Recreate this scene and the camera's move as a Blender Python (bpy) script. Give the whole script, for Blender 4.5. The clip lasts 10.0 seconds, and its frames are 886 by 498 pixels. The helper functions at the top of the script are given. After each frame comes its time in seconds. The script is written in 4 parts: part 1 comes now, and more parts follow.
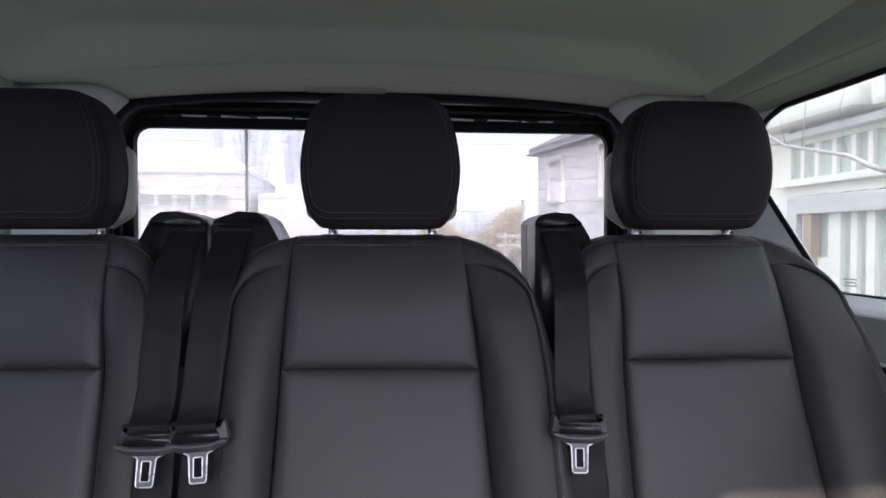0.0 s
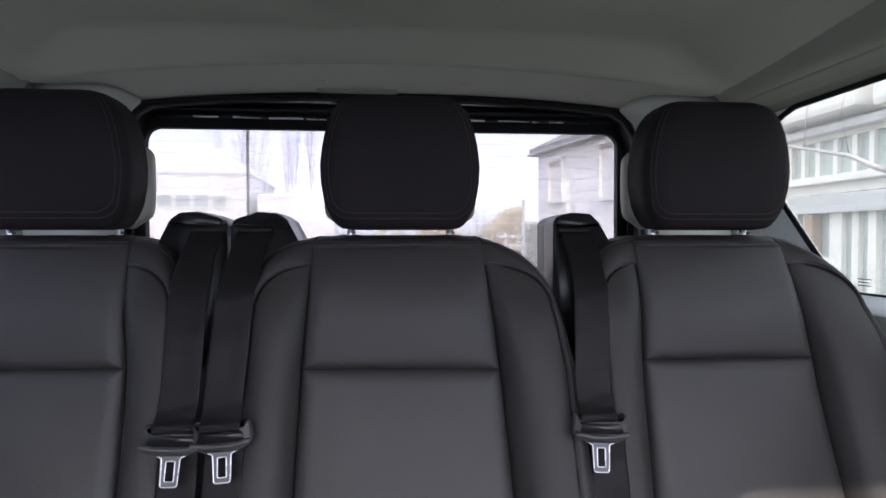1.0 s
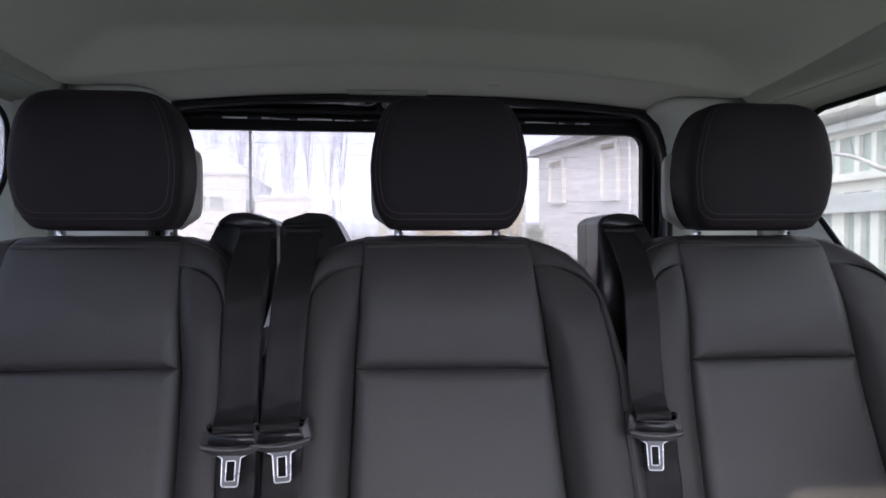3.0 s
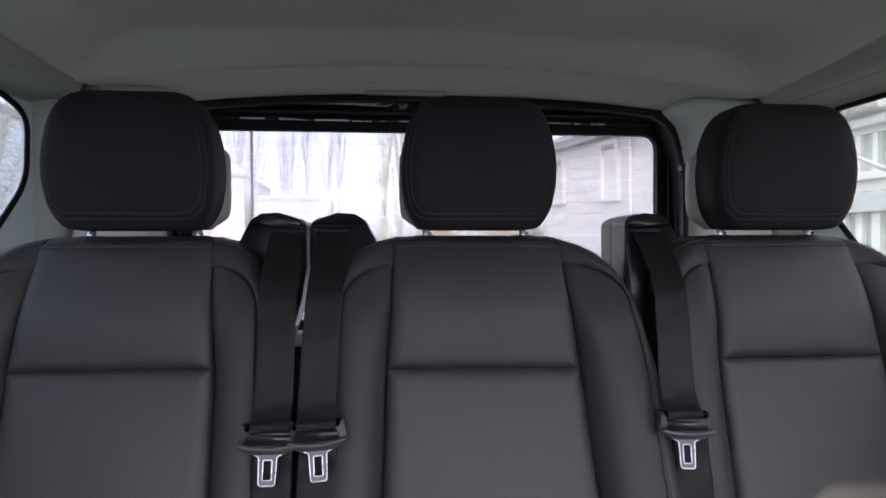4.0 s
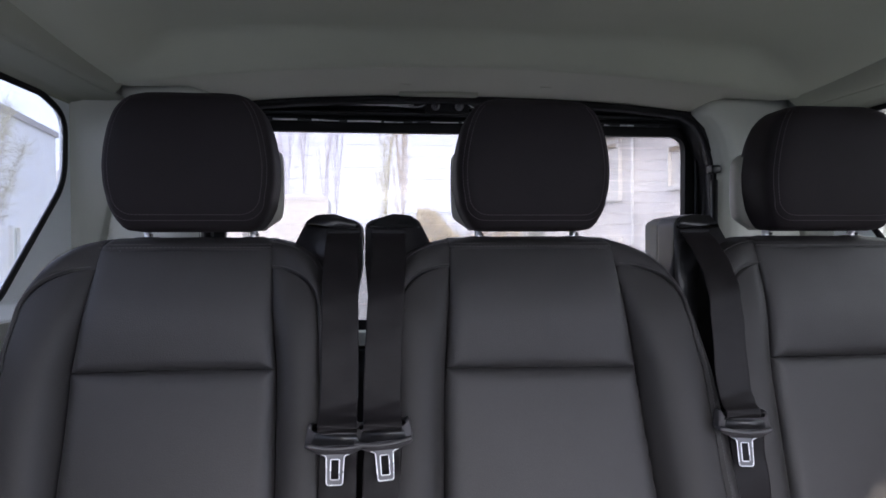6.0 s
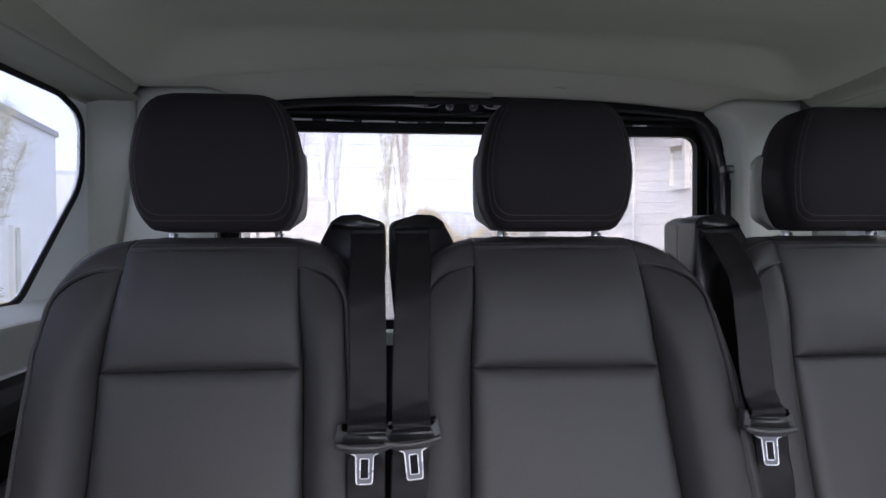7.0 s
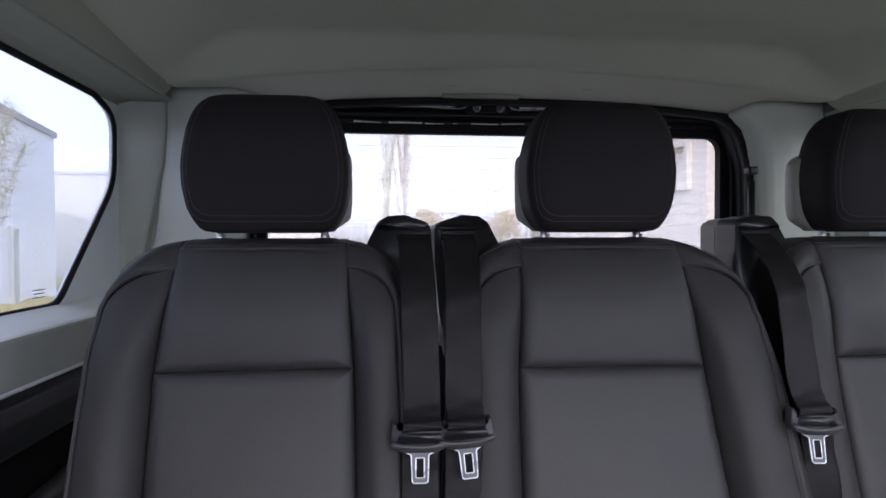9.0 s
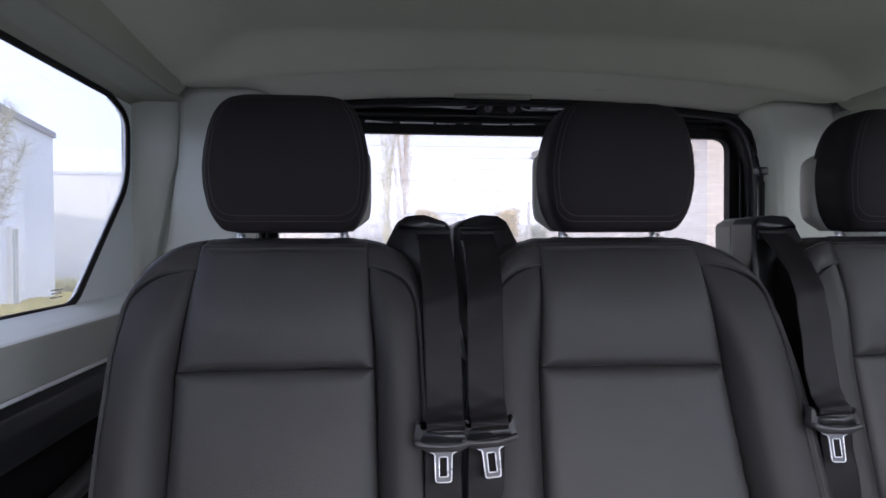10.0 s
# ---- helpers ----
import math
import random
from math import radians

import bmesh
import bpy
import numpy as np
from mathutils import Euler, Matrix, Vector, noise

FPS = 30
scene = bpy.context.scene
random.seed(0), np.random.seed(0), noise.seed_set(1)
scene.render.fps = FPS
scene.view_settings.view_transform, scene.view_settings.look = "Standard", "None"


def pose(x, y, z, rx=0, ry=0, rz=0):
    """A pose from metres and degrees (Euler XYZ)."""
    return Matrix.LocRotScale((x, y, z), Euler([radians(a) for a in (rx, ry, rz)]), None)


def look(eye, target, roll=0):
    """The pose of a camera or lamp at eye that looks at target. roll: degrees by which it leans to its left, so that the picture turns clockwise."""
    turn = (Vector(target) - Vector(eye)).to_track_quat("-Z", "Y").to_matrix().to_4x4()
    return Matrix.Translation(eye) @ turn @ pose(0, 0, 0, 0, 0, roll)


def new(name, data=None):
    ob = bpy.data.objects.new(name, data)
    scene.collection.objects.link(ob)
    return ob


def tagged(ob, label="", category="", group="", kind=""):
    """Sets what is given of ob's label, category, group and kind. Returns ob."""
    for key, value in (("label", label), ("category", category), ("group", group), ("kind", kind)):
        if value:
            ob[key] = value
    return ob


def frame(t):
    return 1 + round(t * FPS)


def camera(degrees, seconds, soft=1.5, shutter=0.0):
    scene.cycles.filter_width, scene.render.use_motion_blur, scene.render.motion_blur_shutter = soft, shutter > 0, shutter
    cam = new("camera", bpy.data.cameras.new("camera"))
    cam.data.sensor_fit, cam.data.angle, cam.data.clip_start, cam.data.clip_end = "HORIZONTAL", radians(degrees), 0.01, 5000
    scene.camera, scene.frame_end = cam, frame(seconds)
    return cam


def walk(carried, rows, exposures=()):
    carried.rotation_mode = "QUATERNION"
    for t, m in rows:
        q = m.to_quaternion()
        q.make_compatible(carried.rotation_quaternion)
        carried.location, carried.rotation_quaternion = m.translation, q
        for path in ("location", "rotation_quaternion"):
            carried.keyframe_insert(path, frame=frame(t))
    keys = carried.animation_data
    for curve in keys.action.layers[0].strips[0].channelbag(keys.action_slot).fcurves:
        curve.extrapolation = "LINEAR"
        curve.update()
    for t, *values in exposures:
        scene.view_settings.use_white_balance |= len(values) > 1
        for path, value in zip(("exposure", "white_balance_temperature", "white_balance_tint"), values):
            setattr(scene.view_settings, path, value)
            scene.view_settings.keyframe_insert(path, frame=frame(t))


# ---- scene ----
cam = camera(76.3, 10.0, soft=1.6)
METRES, EYE, TILT, LEAN, TURN = 0.385, 1.0, -1.3, 0.0, -4.5
ROWS = [
    (0.0, 0.0, 0.0, 0.0, -0.0, 0.0, 0.0),
    (0.5, -0.0348, -0.003, -0.0001, -0.06, 0.01, 0.02),
    (1.0, -0.0785, -0.0064, -0.0003, -0.14, 0.04, 0.04),
    (1.5, -0.1237, -0.0094, -0.0005, -0.21, 0.07, 0.04),
    (2.0, -0.1773, -0.0133, 0.0003, -0.31, 0.07, 0.04),
    (2.5, -0.2261, -0.0166, -0.0004, -0.41, 0.09, 0.06),
    (4.0, -0.3998, -0.0286, -0.0042, -0.76, 0.19, 0.17),
    (4.5, -0.4638, -0.033, -0.0029, -0.86, 0.19, 0.18),
    (5.0, -0.5212, -0.0368, -0.0022, -0.99, 0.19, 0.17),
    (5.5, -0.5748, -0.0399, -0.0014, -1.11, 0.19, 0.19),
    (7.0, -0.724, -0.0505, 0.0031, -1.32, 0.12, 0.23),
    (7.5, -0.7712, -0.0527, 0.0023, -1.42, 0.17, 0.24),
    (8.0, -0.8188, -0.055, 0.0024, -1.51, 0.18, 0.24),
    (8.5, -0.8701, -0.0575, 0.0016, -1.6, 0.22, 0.23),
    (9.0, -0.9151, -0.0598, 0.0017, -1.68, 0.23, 0.24),
    (9.5, -0.9576, -0.062, 0.0009, -1.77, 0.24, 0.25),
    (10.0, -0.9975, -0.0633, 0.0007, -1.86, 0.25, 0.23),
]
walk(cam, [(t, pose(0, 0, EYE, TILT, LEAN, TURN) @ pose(METRES * x, METRES * y, METRES * z, 90 + pitch, roll, yaw)) for t, x, y, z, yaw, pitch, roll in ROWS], exposures=[(0.0, 3.36, 5720, 15.0), (10.0, 3.36, 5720, 15.0)])

# ---- world, sun, large lights ----
C = -0.05            # centre line of the van
GROUND = -0.55       # street level; the van's floor is z = 0
SUN_HIGH = 27.75     # the sun stands ahead of the van, behind thin cloud
world = bpy.data.worlds.new("sky")
scene.world = world
world.use_nodes = True
wn = world.node_tree.nodes
sky = wn.new("ShaderNodeTexSky")
sky.sky_type = "NISHITA"
sky.sun_disc = False
sky.sun_elevation, sky.sun_rotation = radians(SUN_HIGH), radians(180)
sky.air_density, sky.dust_density, sky.ozone_density = 1.0, 7.0, 1.0
wn["Background"].inputs["Strength"].default_value = 0.15
veil = wn.new("ShaderNodeMix")     # an even veil of thin cloud
veil.data_type, veil.inputs["Factor"].default_value, veil.inputs["B"].default_value = "RGBA", 0.93, (3.9, 3.95, 4.30, 1)
world.node_tree.links.new(sky.outputs["Color"], veil.inputs["A"])
world.node_tree.links.new(veil.outputs["Result"], wn["Background"].inputs["Color"])
sun = new("sun", bpy.data.lights.new("sun", "SUN"))
sun.data.energy, sun.data.angle, sun.data.color = 0.62, radians(0.6), (1.0, 0.84, 0.60)
sun.matrix_world = look((0, -10 * math.cos(radians(SUN_HIGH)), 10 * math.sin(radians(SUN_HIGH))), (0, 0, 0))


# ---- materials ----
def material(name, base, rough=0.6, metal=0.0, vary=0.12, big=3.0, fine=180.0, bump=0.15, deep=0.0006, coat=0.0, cells=False, spec=0.5, stretch=(1, 1, 1), island=False):
    """A surface with blotches (big), grain (fine) and a fine relief."""
    m = bpy.data.materials.new(name)
    m.use_nodes = True
    n, link = m.node_tree.nodes, m.node_tree.links.new
    b = n["Principled BSDF"]
    b.inputs["Metallic"].default_value, b.inputs["Specular IOR Level"].default_value = metal, spec
    b.inputs["Coat Weight"].default_value, b.inputs["Coat Roughness"].default_value = coat, 0.2
    co = n.new("ShaderNodeTexCoord")
    mp = n.new("ShaderNodeMapping")
    mp.inputs["Scale"].default_value = stretch
    link(co.outputs["Object"], mp.inputs["Vector"])
    blot = n.new("ShaderNodeTexNoise")
    blot.inputs["Scale"].default_value, blot.inputs["Detail"].default_value = big, 4
    if cells:
        grain = n.new("ShaderNodeTexVoronoi")
        grain.feature = "F1"
    else:
        grain = n.new("ShaderNodeTexNoise")
        grain.inputs["Detail"].default_value = 3
    grain.inputs["Scale"].default_value = fine
    link(mp.outputs["Vector"], blot.inputs["Vector"])
    link(mp.outputs["Vector"], grain.inputs["Vector"])
    gout = grain.outputs["Distance"] if cells else grain.outputs["Fac"]
    mix = n.new("ShaderNodeMath")
    mix.operation = "MULTIPLY_ADD"
    link(blot.outputs["Fac"], mix.inputs[0])
    mix.inputs[1].default_value = 0.65
    half = n.new("ShaderNodeMath")
    half.operation = "MULTIPLY"
    link(gout, half.inputs[0])
    half.inputs[1].default_value = 0.35
    link(half.outputs[0], mix.inputs[2])
    ramp = n.new("ShaderNodeValToRGB")
    ramp.color_ramp.elements[0].position, ramp.color_ramp.elements[1].position = 0.3, 0.7
    ramp.color_ramp.elements[0].color = (*[c * (1 - vary) for c in base], 1)
    ramp.color_ramp.elements[1].color = (*[min(1, c * (1 + vary)) for c in base], 1)
    link(mix.outputs[0], ramp.inputs["Fac"])
    link(ramp.outputs["Color"], b.inputs["Base Color"])
    rr = n.new("ShaderNodeMapRange")
    rr.inputs["To Min"].default_value, rr.inputs["To Max"].default_value = max(0.02, rough - 0.08), min(1, rough + 0.08)
    link(blot.outputs["Fac"], rr.inputs["Value"])
    link(rr.outputs["Result"], b.inputs["Roughness"])
    if bump:
        bp = n.new("ShaderNodeBump")
        bp.inputs["Strength"].default_value, bp.inputs["Distance"].default_value = bump, deep
        link(gout, bp.inputs["Height"])
        link(bp.outputs["Normal"], b.inputs["Normal"])
    return m


def glass_material(name, tint, film=0.0, film_color=(0.8, 0.8, 0.8)):
    """Tinted glass; film: how much of it a milky film covers, added to haze the view."""
    m = bpy.data.materials.new(name)
    m.use_nodes = True
    n, link = m.node_tree.nodes, m.node_tree.links.new
    n.remove(n["Principled BSDF"])
    clear, gloss, mix, lay, power, scale = n.new("ShaderNodeBsdfTransparent"), n.new("ShaderNodeBsdfGlossy"), n.new("ShaderNodeMixShader"), n.new("ShaderNodeLayerWeight"), n.new("ShaderNodeMath"), n.new("ShaderNodeMath")
    clear.inputs["Color"].default_value = (*tint, 1)
    gloss.inputs["Roughness"].default_value = 0.02
    power.operation, power.inputs[1].default_value = "POWER", 5.0
    scale.operation, scale.inputs[1].default_value, scale.inputs[2].default_value = "MULTIPLY_ADD", 0.7, 0.035
    link(lay.outputs["Facing"], power.inputs[0])
    link(power.outputs[0], scale.inputs[0])
    link(scale.outputs[0], mix.inputs[0])
    veil, cover, blot = n.new("ShaderNodeBsdfTranslucent"), n.new("ShaderNodeMixShader"), n.new("ShaderNodeTexNoise")
    veil.inputs["Color"].default_value = (*film_color, 1)
    blot.inputs["Scale"].default_value, blot.inputs["Detail"].default_value = 5.0, 5
    amount = n.new("ShaderNodeMapRange")
    amount.inputs["From Min"].default_value, amount.inputs["From Max"].default_value = 0.3, 0.7
    amount.inputs["To Min"].default_value, amount.inputs["To Max"].default_value = film * 0.8, film * 1.2
    link(blot.outputs["Fac"], amount.inputs["Value"])
    link(amount.outputs["Result"], cover.inputs[0])
    link(clear.outputs[0], cover.inputs[1])
    link(veil.outputs[0], cover.inputs[2])
    link(cover.outputs[0], mix.inputs[1])
    link(gloss.outputs[0], mix.inputs[2])
    link(mix.outputs[0], n["Material Output"].inputs["Surface"])
    return m


def leaf_material(name, base, vary=0.3):
    """Thin twigs, buds and leaves: half of the light passes through."""
    m = bpy.data.materials.new(name)
    m.use_nodes = True
    n, link = m.node_tree.nodes, m.node_tree.links.new
    n.remove(n["Principled BSDF"])
    front, back, mix, blot, ramp, geo = n.new("ShaderNodeBsdfDiffuse"), n.new("ShaderNodeBsdfTranslucent"), n.new("ShaderNodeMixShader"), n.new("ShaderNodeTexNoise"), n.new("ShaderNodeValToRGB"), n.new("ShaderNodeNewGeometry")
    blot.inputs["Scale"].default_value = 2.5
    spread = n.new("ShaderNodeMix")
    spread.inputs["Factor"].default_value = 0.5
    link(blot.outputs["Fac"], spread.inputs["A"])
    link(geo.outputs["Random Per Island"], spread.inputs["B"])
    link(spread.outputs["Result"], ramp.inputs["Fac"])
    ramp.color_ramp.elements[0].position, ramp.color_ramp.elements[1].position = 0.25, 0.75
    ramp.color_ramp.elements[0].color = (*[c * (1 - vary) for c in base], 1)
    ramp.color_ramp.elements[1].color = (*[min(1, c * (1 + vary)) for c in base], 1)
    link(ramp.outputs["Color"], front.inputs["Color"])
    link(ramp.outputs["Color"], back.inputs["Color"])
    link(front.outputs[0], mix.inputs[1])
    link(back.outputs[0], mix.inputs[2])
    link(mix.outputs[0], n["Material Output"].inputs["Surface"])
    return m


LEATHER = material("black leatherette", (0.0355, 0.0338, 0.0338), 0.46, vary=0.12, big=9, fine=850, bump=0.55, deep=0.0004, cells=True, spec=0.30)
LEATHER_SIDE = material("dark leatherette bolster", (0.0310, 0.0292, 0.0288), 0.50, vary=0.12, big=9, fine=850, bump=0.35, deep=0.0004, cells=True, spec=0.22)
HEADREST = material("headrest leatherette", (0.0182, 0.0154, 0.0166), 0.58, vary=0.12, big=9, fine=900, bump=0.25, deep=0.0004, cells=True, spec=0.09)
THREAD = material("grey thread", (0.066, 0.062, 0.062), 0.8, vary=0.2, big=60, fine=600)
PALE_THREAD = material("pale grey thread", (0.062, 0.054, 0.056), 0.8, vary=0.2, big=60, fine=600)
SHELL = material("grey headrest shell", (0.27, 0.262, 0.228), 0.5, vary=0.06, big=8, fine=700, bump=0.2)
TONGUE = material("worn black tongue plastic", (0.050, 0.047, 0.049), 0.45, vary=0.2, big=40, fine=600, bump=0.2)
BLACK_PLASTIC = material("black plastic", (0.0115, 0.0112, 0.0120), 0.34, vary=0.15, big=9, fine=800, bump=0.2, spec=0.5)
WEBBING = material("black belt webbing", (0.0125, 0.0112, 0.0117), 0.42, vary=0.25, big=20, fine=420, bump=0.4, deep=0.0004, stretch=(1, 1, 3.2), spec=0.12)
STEEL = material("brushed steel plate", (0.105, 0.105, 0.112), 0.5, 0.4, vary=0.1, big=60, fine=500, bump=0.1)
CHROME = material("chrome steel", (0.70, 0.70, 0.72), 0.28, 0.5, vary=0.05, big=40, fine=300, bump=0.03)
HEADLINER = material("grey headliner felt", (0.475, 0.49, 0.40), 0.95, vary=0.05, big=2.2, fine=750, bump=0.35, deep=0.0008, spec=0.15)
TRIM = material("grey trim plastic", (0.50, 0.515, 0.462), 0.42, vary=0.05, big=3, fine=600, bump=0.2, spec=0.7)
# grey trim made paler and bluer: window sky light put into the colour
SKYLIT_TRIM = material("trim plastic with sky light in colour", (0.80, 0.845, 0.87), 0.40, vary=0.05, big=3, fine=600, bump=0.2, spec=0.9)
HEADER = material("header trim plastic", (0.46, 0.46, 0.385), 0.6, vary=0.05, big=3, fine=600, bump=0.2)
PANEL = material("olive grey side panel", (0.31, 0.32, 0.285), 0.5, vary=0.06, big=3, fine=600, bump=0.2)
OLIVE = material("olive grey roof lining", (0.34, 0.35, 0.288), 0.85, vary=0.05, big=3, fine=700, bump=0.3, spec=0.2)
# near black: the recess's shade is painted into the lining
POCKET = material("pocket lining with shade in the colour", (0.0045, 0.0043, 0.0048), 0.95, vary=0.2, big=9, fine=500, bump=0.3, spec=0.1)
LOWER = material("charcoal lower trim", (0.0085, 0.0085, 0.0095), 0.5, vary=0.15, big=6, fine=500, bump=0.3, spec=0.25)
RUBBER = material("black rubber seal", (0.009, 0.0084, 0.0092), 0.6, vary=0.2, big=14, fine=300, spec=0.2)
PAINT = material("black body paint", (0.010, 0.0104, 0.0122), 0.34, vary=0.1, big=5, fine=200, bump=0.02, spec=0.4)
# pale colour that carries the highlights of black edges; also bare bracket metal
GLEAM_METAL = material("bare metal and painted gleams", (0.80, 0.81, 0.84), 0.28, 0.35, vary=0.25, big=14, fine=90, bump=0.15, coat=0.8)
SILVER = material("silver trim strip", (0.95, 0.96, 0.97), 0.25, 0.0, vary=0.05, big=30, fine=400, bump=0.03)
MAT_FLOOR = material("dark rubber floor", (0.03, 0.03, 0.032), 0.7, vary=0.2, big=9, fine=250, bump=0.4)
GLASS = glass_material("clear window glass", (0.95, 0.96, 0.96))
TINTED = glass_material("lightly tinted window glass", (0.44, 0.452, 0.485), 0.05, (0.84, 0.84, 0.80))
# same glass as TINTED, made clearer so that the right view gets brighter
RIGHT_GLASS = glass_material("right window glass paled to brighten the view", (0.620, 0.622, 0.580), 0.06, (0.84, 0.84, 0.80))
REAR_GLASS = glass_material("hazed tinted rear window glass", (0.470, 0.461, 0.465), 0.12, (0.90, 0.87, 0.80))
HEATER = material("heater wire", (0.55, 0.44, 0.38), 0.6, vary=0.1)
PRINT = material("etched print", (0.48, 0.49, 0.49), 0.8)
ASPHALT = material("asphalt", (0.07, 0.07, 0.07), 0.9, vary=0.25, big=0.6, fine=60, bump=0.5, deep=0.01)
GRASS = material("winter grass", (0.44, 0.345, 0.06), 0.95, vary=0.4, big=0.5, fine=14, bump=0.8, deep=0.04)
STUCCO = material("white plaster wall", (0.86, 0.845, 0.80), 0.9, vary=0.06, big=0.8, fine=40, bump=0.3, deep=0.006)
STUCCO_PINK = material("pale pink plaster wall", (0.93, 0.875, 0.82), 0.9, vary=0.06, big=0.7, fine=40, bump=0.3, deep=0.006)
STUCCO_GREY = material("pale grey plaster wall", (0.80, 0.81, 0.80), 0.9, vary=0.06, big=0.7, fine=40, bump=0.3, deep=0.006)
WHITE_PAINT = material("white painted timber", (0.84, 0.82, 0.77), 0.5, vary=0.04, big=4, fine=60)
PALE_ROOF = material("pale sheet roof", (0.8, 0.8, 0.81), 0.6, vary=0.06, big=1, fine=20)
ROOF = material("grey roof tiles", (0.32, 0.30, 0.30), 0.8, vary=0.2, big=2, fine=9, bump=0.6, deep=0.03, stretch=(1, 1, 3))
DARK_GLASS = material("window pane seen from outside", (0.44, 0.50, 0.46), 0.12, vary=0.2, big=0.7, fine=3, bump=0.0, spec=0.6)
TIMBER = material("weathered grey timber", (0.56, 0.56, 0.56), 0.8, vary=0.2, big=3, fine=40, bump=0.4, deep=0.003, stretch=(6, 0.5, 6))
TAN_POST = material("tan timber post", (0.36, 0.27, 0.18), 0.8, vary=0.2, big=3, fine=40, bump=0.4, deep=0.003, stretch=(6, 6, 0.6))
# lilac paleness of distant twigs: haze put into the colour
HAZE_TWIGS = leaf_material("twigs paled by painted haze", (0.84, 0.81, 0.87), 0.2)
BARK = material("pale bark", (0.10, 0.09, 0.075), 0.9, vary=0.3, big=4, fine=40, bump=0.6, deep=0.01)
TWIGS = leaf_material("budding twigs", (0.84, 0.75, 0.60), 0.2)
MOSSY = leaf_material("mossy bare twigs", (0.52, 0.48, 0.26), 0.2)
HEDGE = leaf_material("dry hedge", (0.74, 0.65, 0.42), 0.2)
CONIFER = leaf_material("yellow green conifer", (0.77, 0.73, 0.44), 0.2)
BOLT = material("dull zinc bolt", (0.20, 0.20, 0.21), 0.45, 0.4, vary=0.2, big=60, fine=500, bump=0.1)
# the blue-grey of distance is painted into this colour
FAR_WOODS = material("far woods with haze in the colour", (0.62, 0.65, 0.70), 0.9, vary=0.1, big=0.05, fine=1)
BLIND = material("pale drawn blind", (0.86, 0.82, 0.76), 0.8, vary=0.04, big=3, fine=40)
SHRUB = leaf_material("grey green shrub", (0.50, 0.52, 0.40), 0.25)
SAPLING = material("pale sapling bark", (0.45, 0.42, 0.42), 0.9, vary=0.2, big=9, fine=60)
METAL_POLE = material("grey pole", (0.05, 0.05, 0.055), 0.6, 0.0)


# ---- helpers for building ----
def link_bm(name, bm, mat, smooth=True):
    bmesh.ops.recalc_face_normals(bm, faces=bm.faces)
    me = bpy.data.meshes.new(name)
    bm.to_mesh(me)
    bm.free()
    if smooth:
        for p in me.polygons:
            p.use_smooth = True
    me.materials.append(mat)
    return new(name, me)


def thing(name, at, label, category, group=""):
    ob = new(name)
    ob.location = at
    ob.empty_display_size = 0.05
    return tagged(ob, label, category, group)


def part(name, bm, mat, parent, label="", smooth=True):
    ob = link_bm(name, bm, mat, smooth)
    ob.parent = parent
    if parent.type == "EMPTY":
        ob.matrix_parent_inverse = Matrix.Translation(parent.location).inverted()
    return tagged(ob, label)


def structure(name, bm, mat, label="", smooth=False):
    return tagged(link_bm(name, bm, mat, smooth), label, kind="structure")


def grid(fn, nu, nv, closed=False):
    """A sheet of nu x nv cells through fn(u, v), u and v from 0 to 1."""
    bm = bmesh.new()
    vs = [[bm.verts.new(fn(i / nu, j / nv)) for j in range(nv + 1)] for i in range(nu if closed else nu + 1)]
    for i in range(nu):
        k = (i + 1) % len(vs)
        for j in range(nv):
            bm.faces.new((vs[i][j], vs[k][j], vs[k][j + 1], vs[i][j + 1]))
    return bm


def join(*bms):
    out = bms[0]
    for b in bms[1:]:
        me = bpy.data.meshes.new("tmp")
        b.to_mesh(me)
        b.free()
        out.from_mesh(me)
        bpy.data.meshes.remove(me)
    return out


def skin(rings, caps=True, closed=True):
    """Join rings of equally many points; close the ends."""
    bm = bmesh.new()
    vs = [[bm.verts.new(p) for p in r] for r in rings]
    n = len(vs[0])
    for a, b in zip(vs, vs[1:]):
        for i in range(n if closed else n - 1):
            k = (i + 1) % n
            bm.faces.new((a[i], a[k], b[k], b[i]))
    if caps and closed:
        bm.faces.new(vs[0][::-1])
        bm.faces.new(vs[-1])
    return bm


def tube(points, radius, n=8, closed=False, taper=1.0, flat=1.0):
    pts = [Vector(p) for p in points]
    rings = []
    for i, p in enumerate(pts):
        a = pts[i - 1] if (i or closed) else p
        b = pts[(i + 1) % len(pts)] if (i < len(pts) - 1 or closed) else p
        d = (b - a).normalized()
        s = d.cross(Vector((0, 0, 1)))
        s = d.cross(Vector((0, 1, 0))) if s.length < 0.2 else s
        s.normalize()
        w = s.cross(d)
        r = radius * (1 + (taper - 1) * i / max(1, len(pts) - 1))
        rings.append([p + s * (r * math.cos(2 * math.pi * k / n)) + w * (r * flat * math.sin(2 * math.pi * k / n)) for k in range(n)])
    if closed:
        rings.append(rings[0])
        bm = skin(rings, caps=False)
        bmesh.ops.remove_doubles(bm, verts=bm.verts, dist=1e-6)
        return bm
    return skin(rings)


def box(x0, x1, y0, y1, z0, z1, bevel=0.0):
    bm = bmesh.new()
    bmesh.ops.create_cube(bm, size=1)
    for v in bm.verts:
        v.co = ((x0 + x1) / 2 + v.co.x * (x1 - x0), (y0 + y1) / 2 + v.co.y * (y1 - y0), (z0 + z1) / 2 + v.co.z * (z1 - z0))
    if bevel:
        bmesh.ops.bevel(bm, geom=bm.edges[:], offset=bevel, segments=2, profile=0.6, affect="EDGES")
    return bm


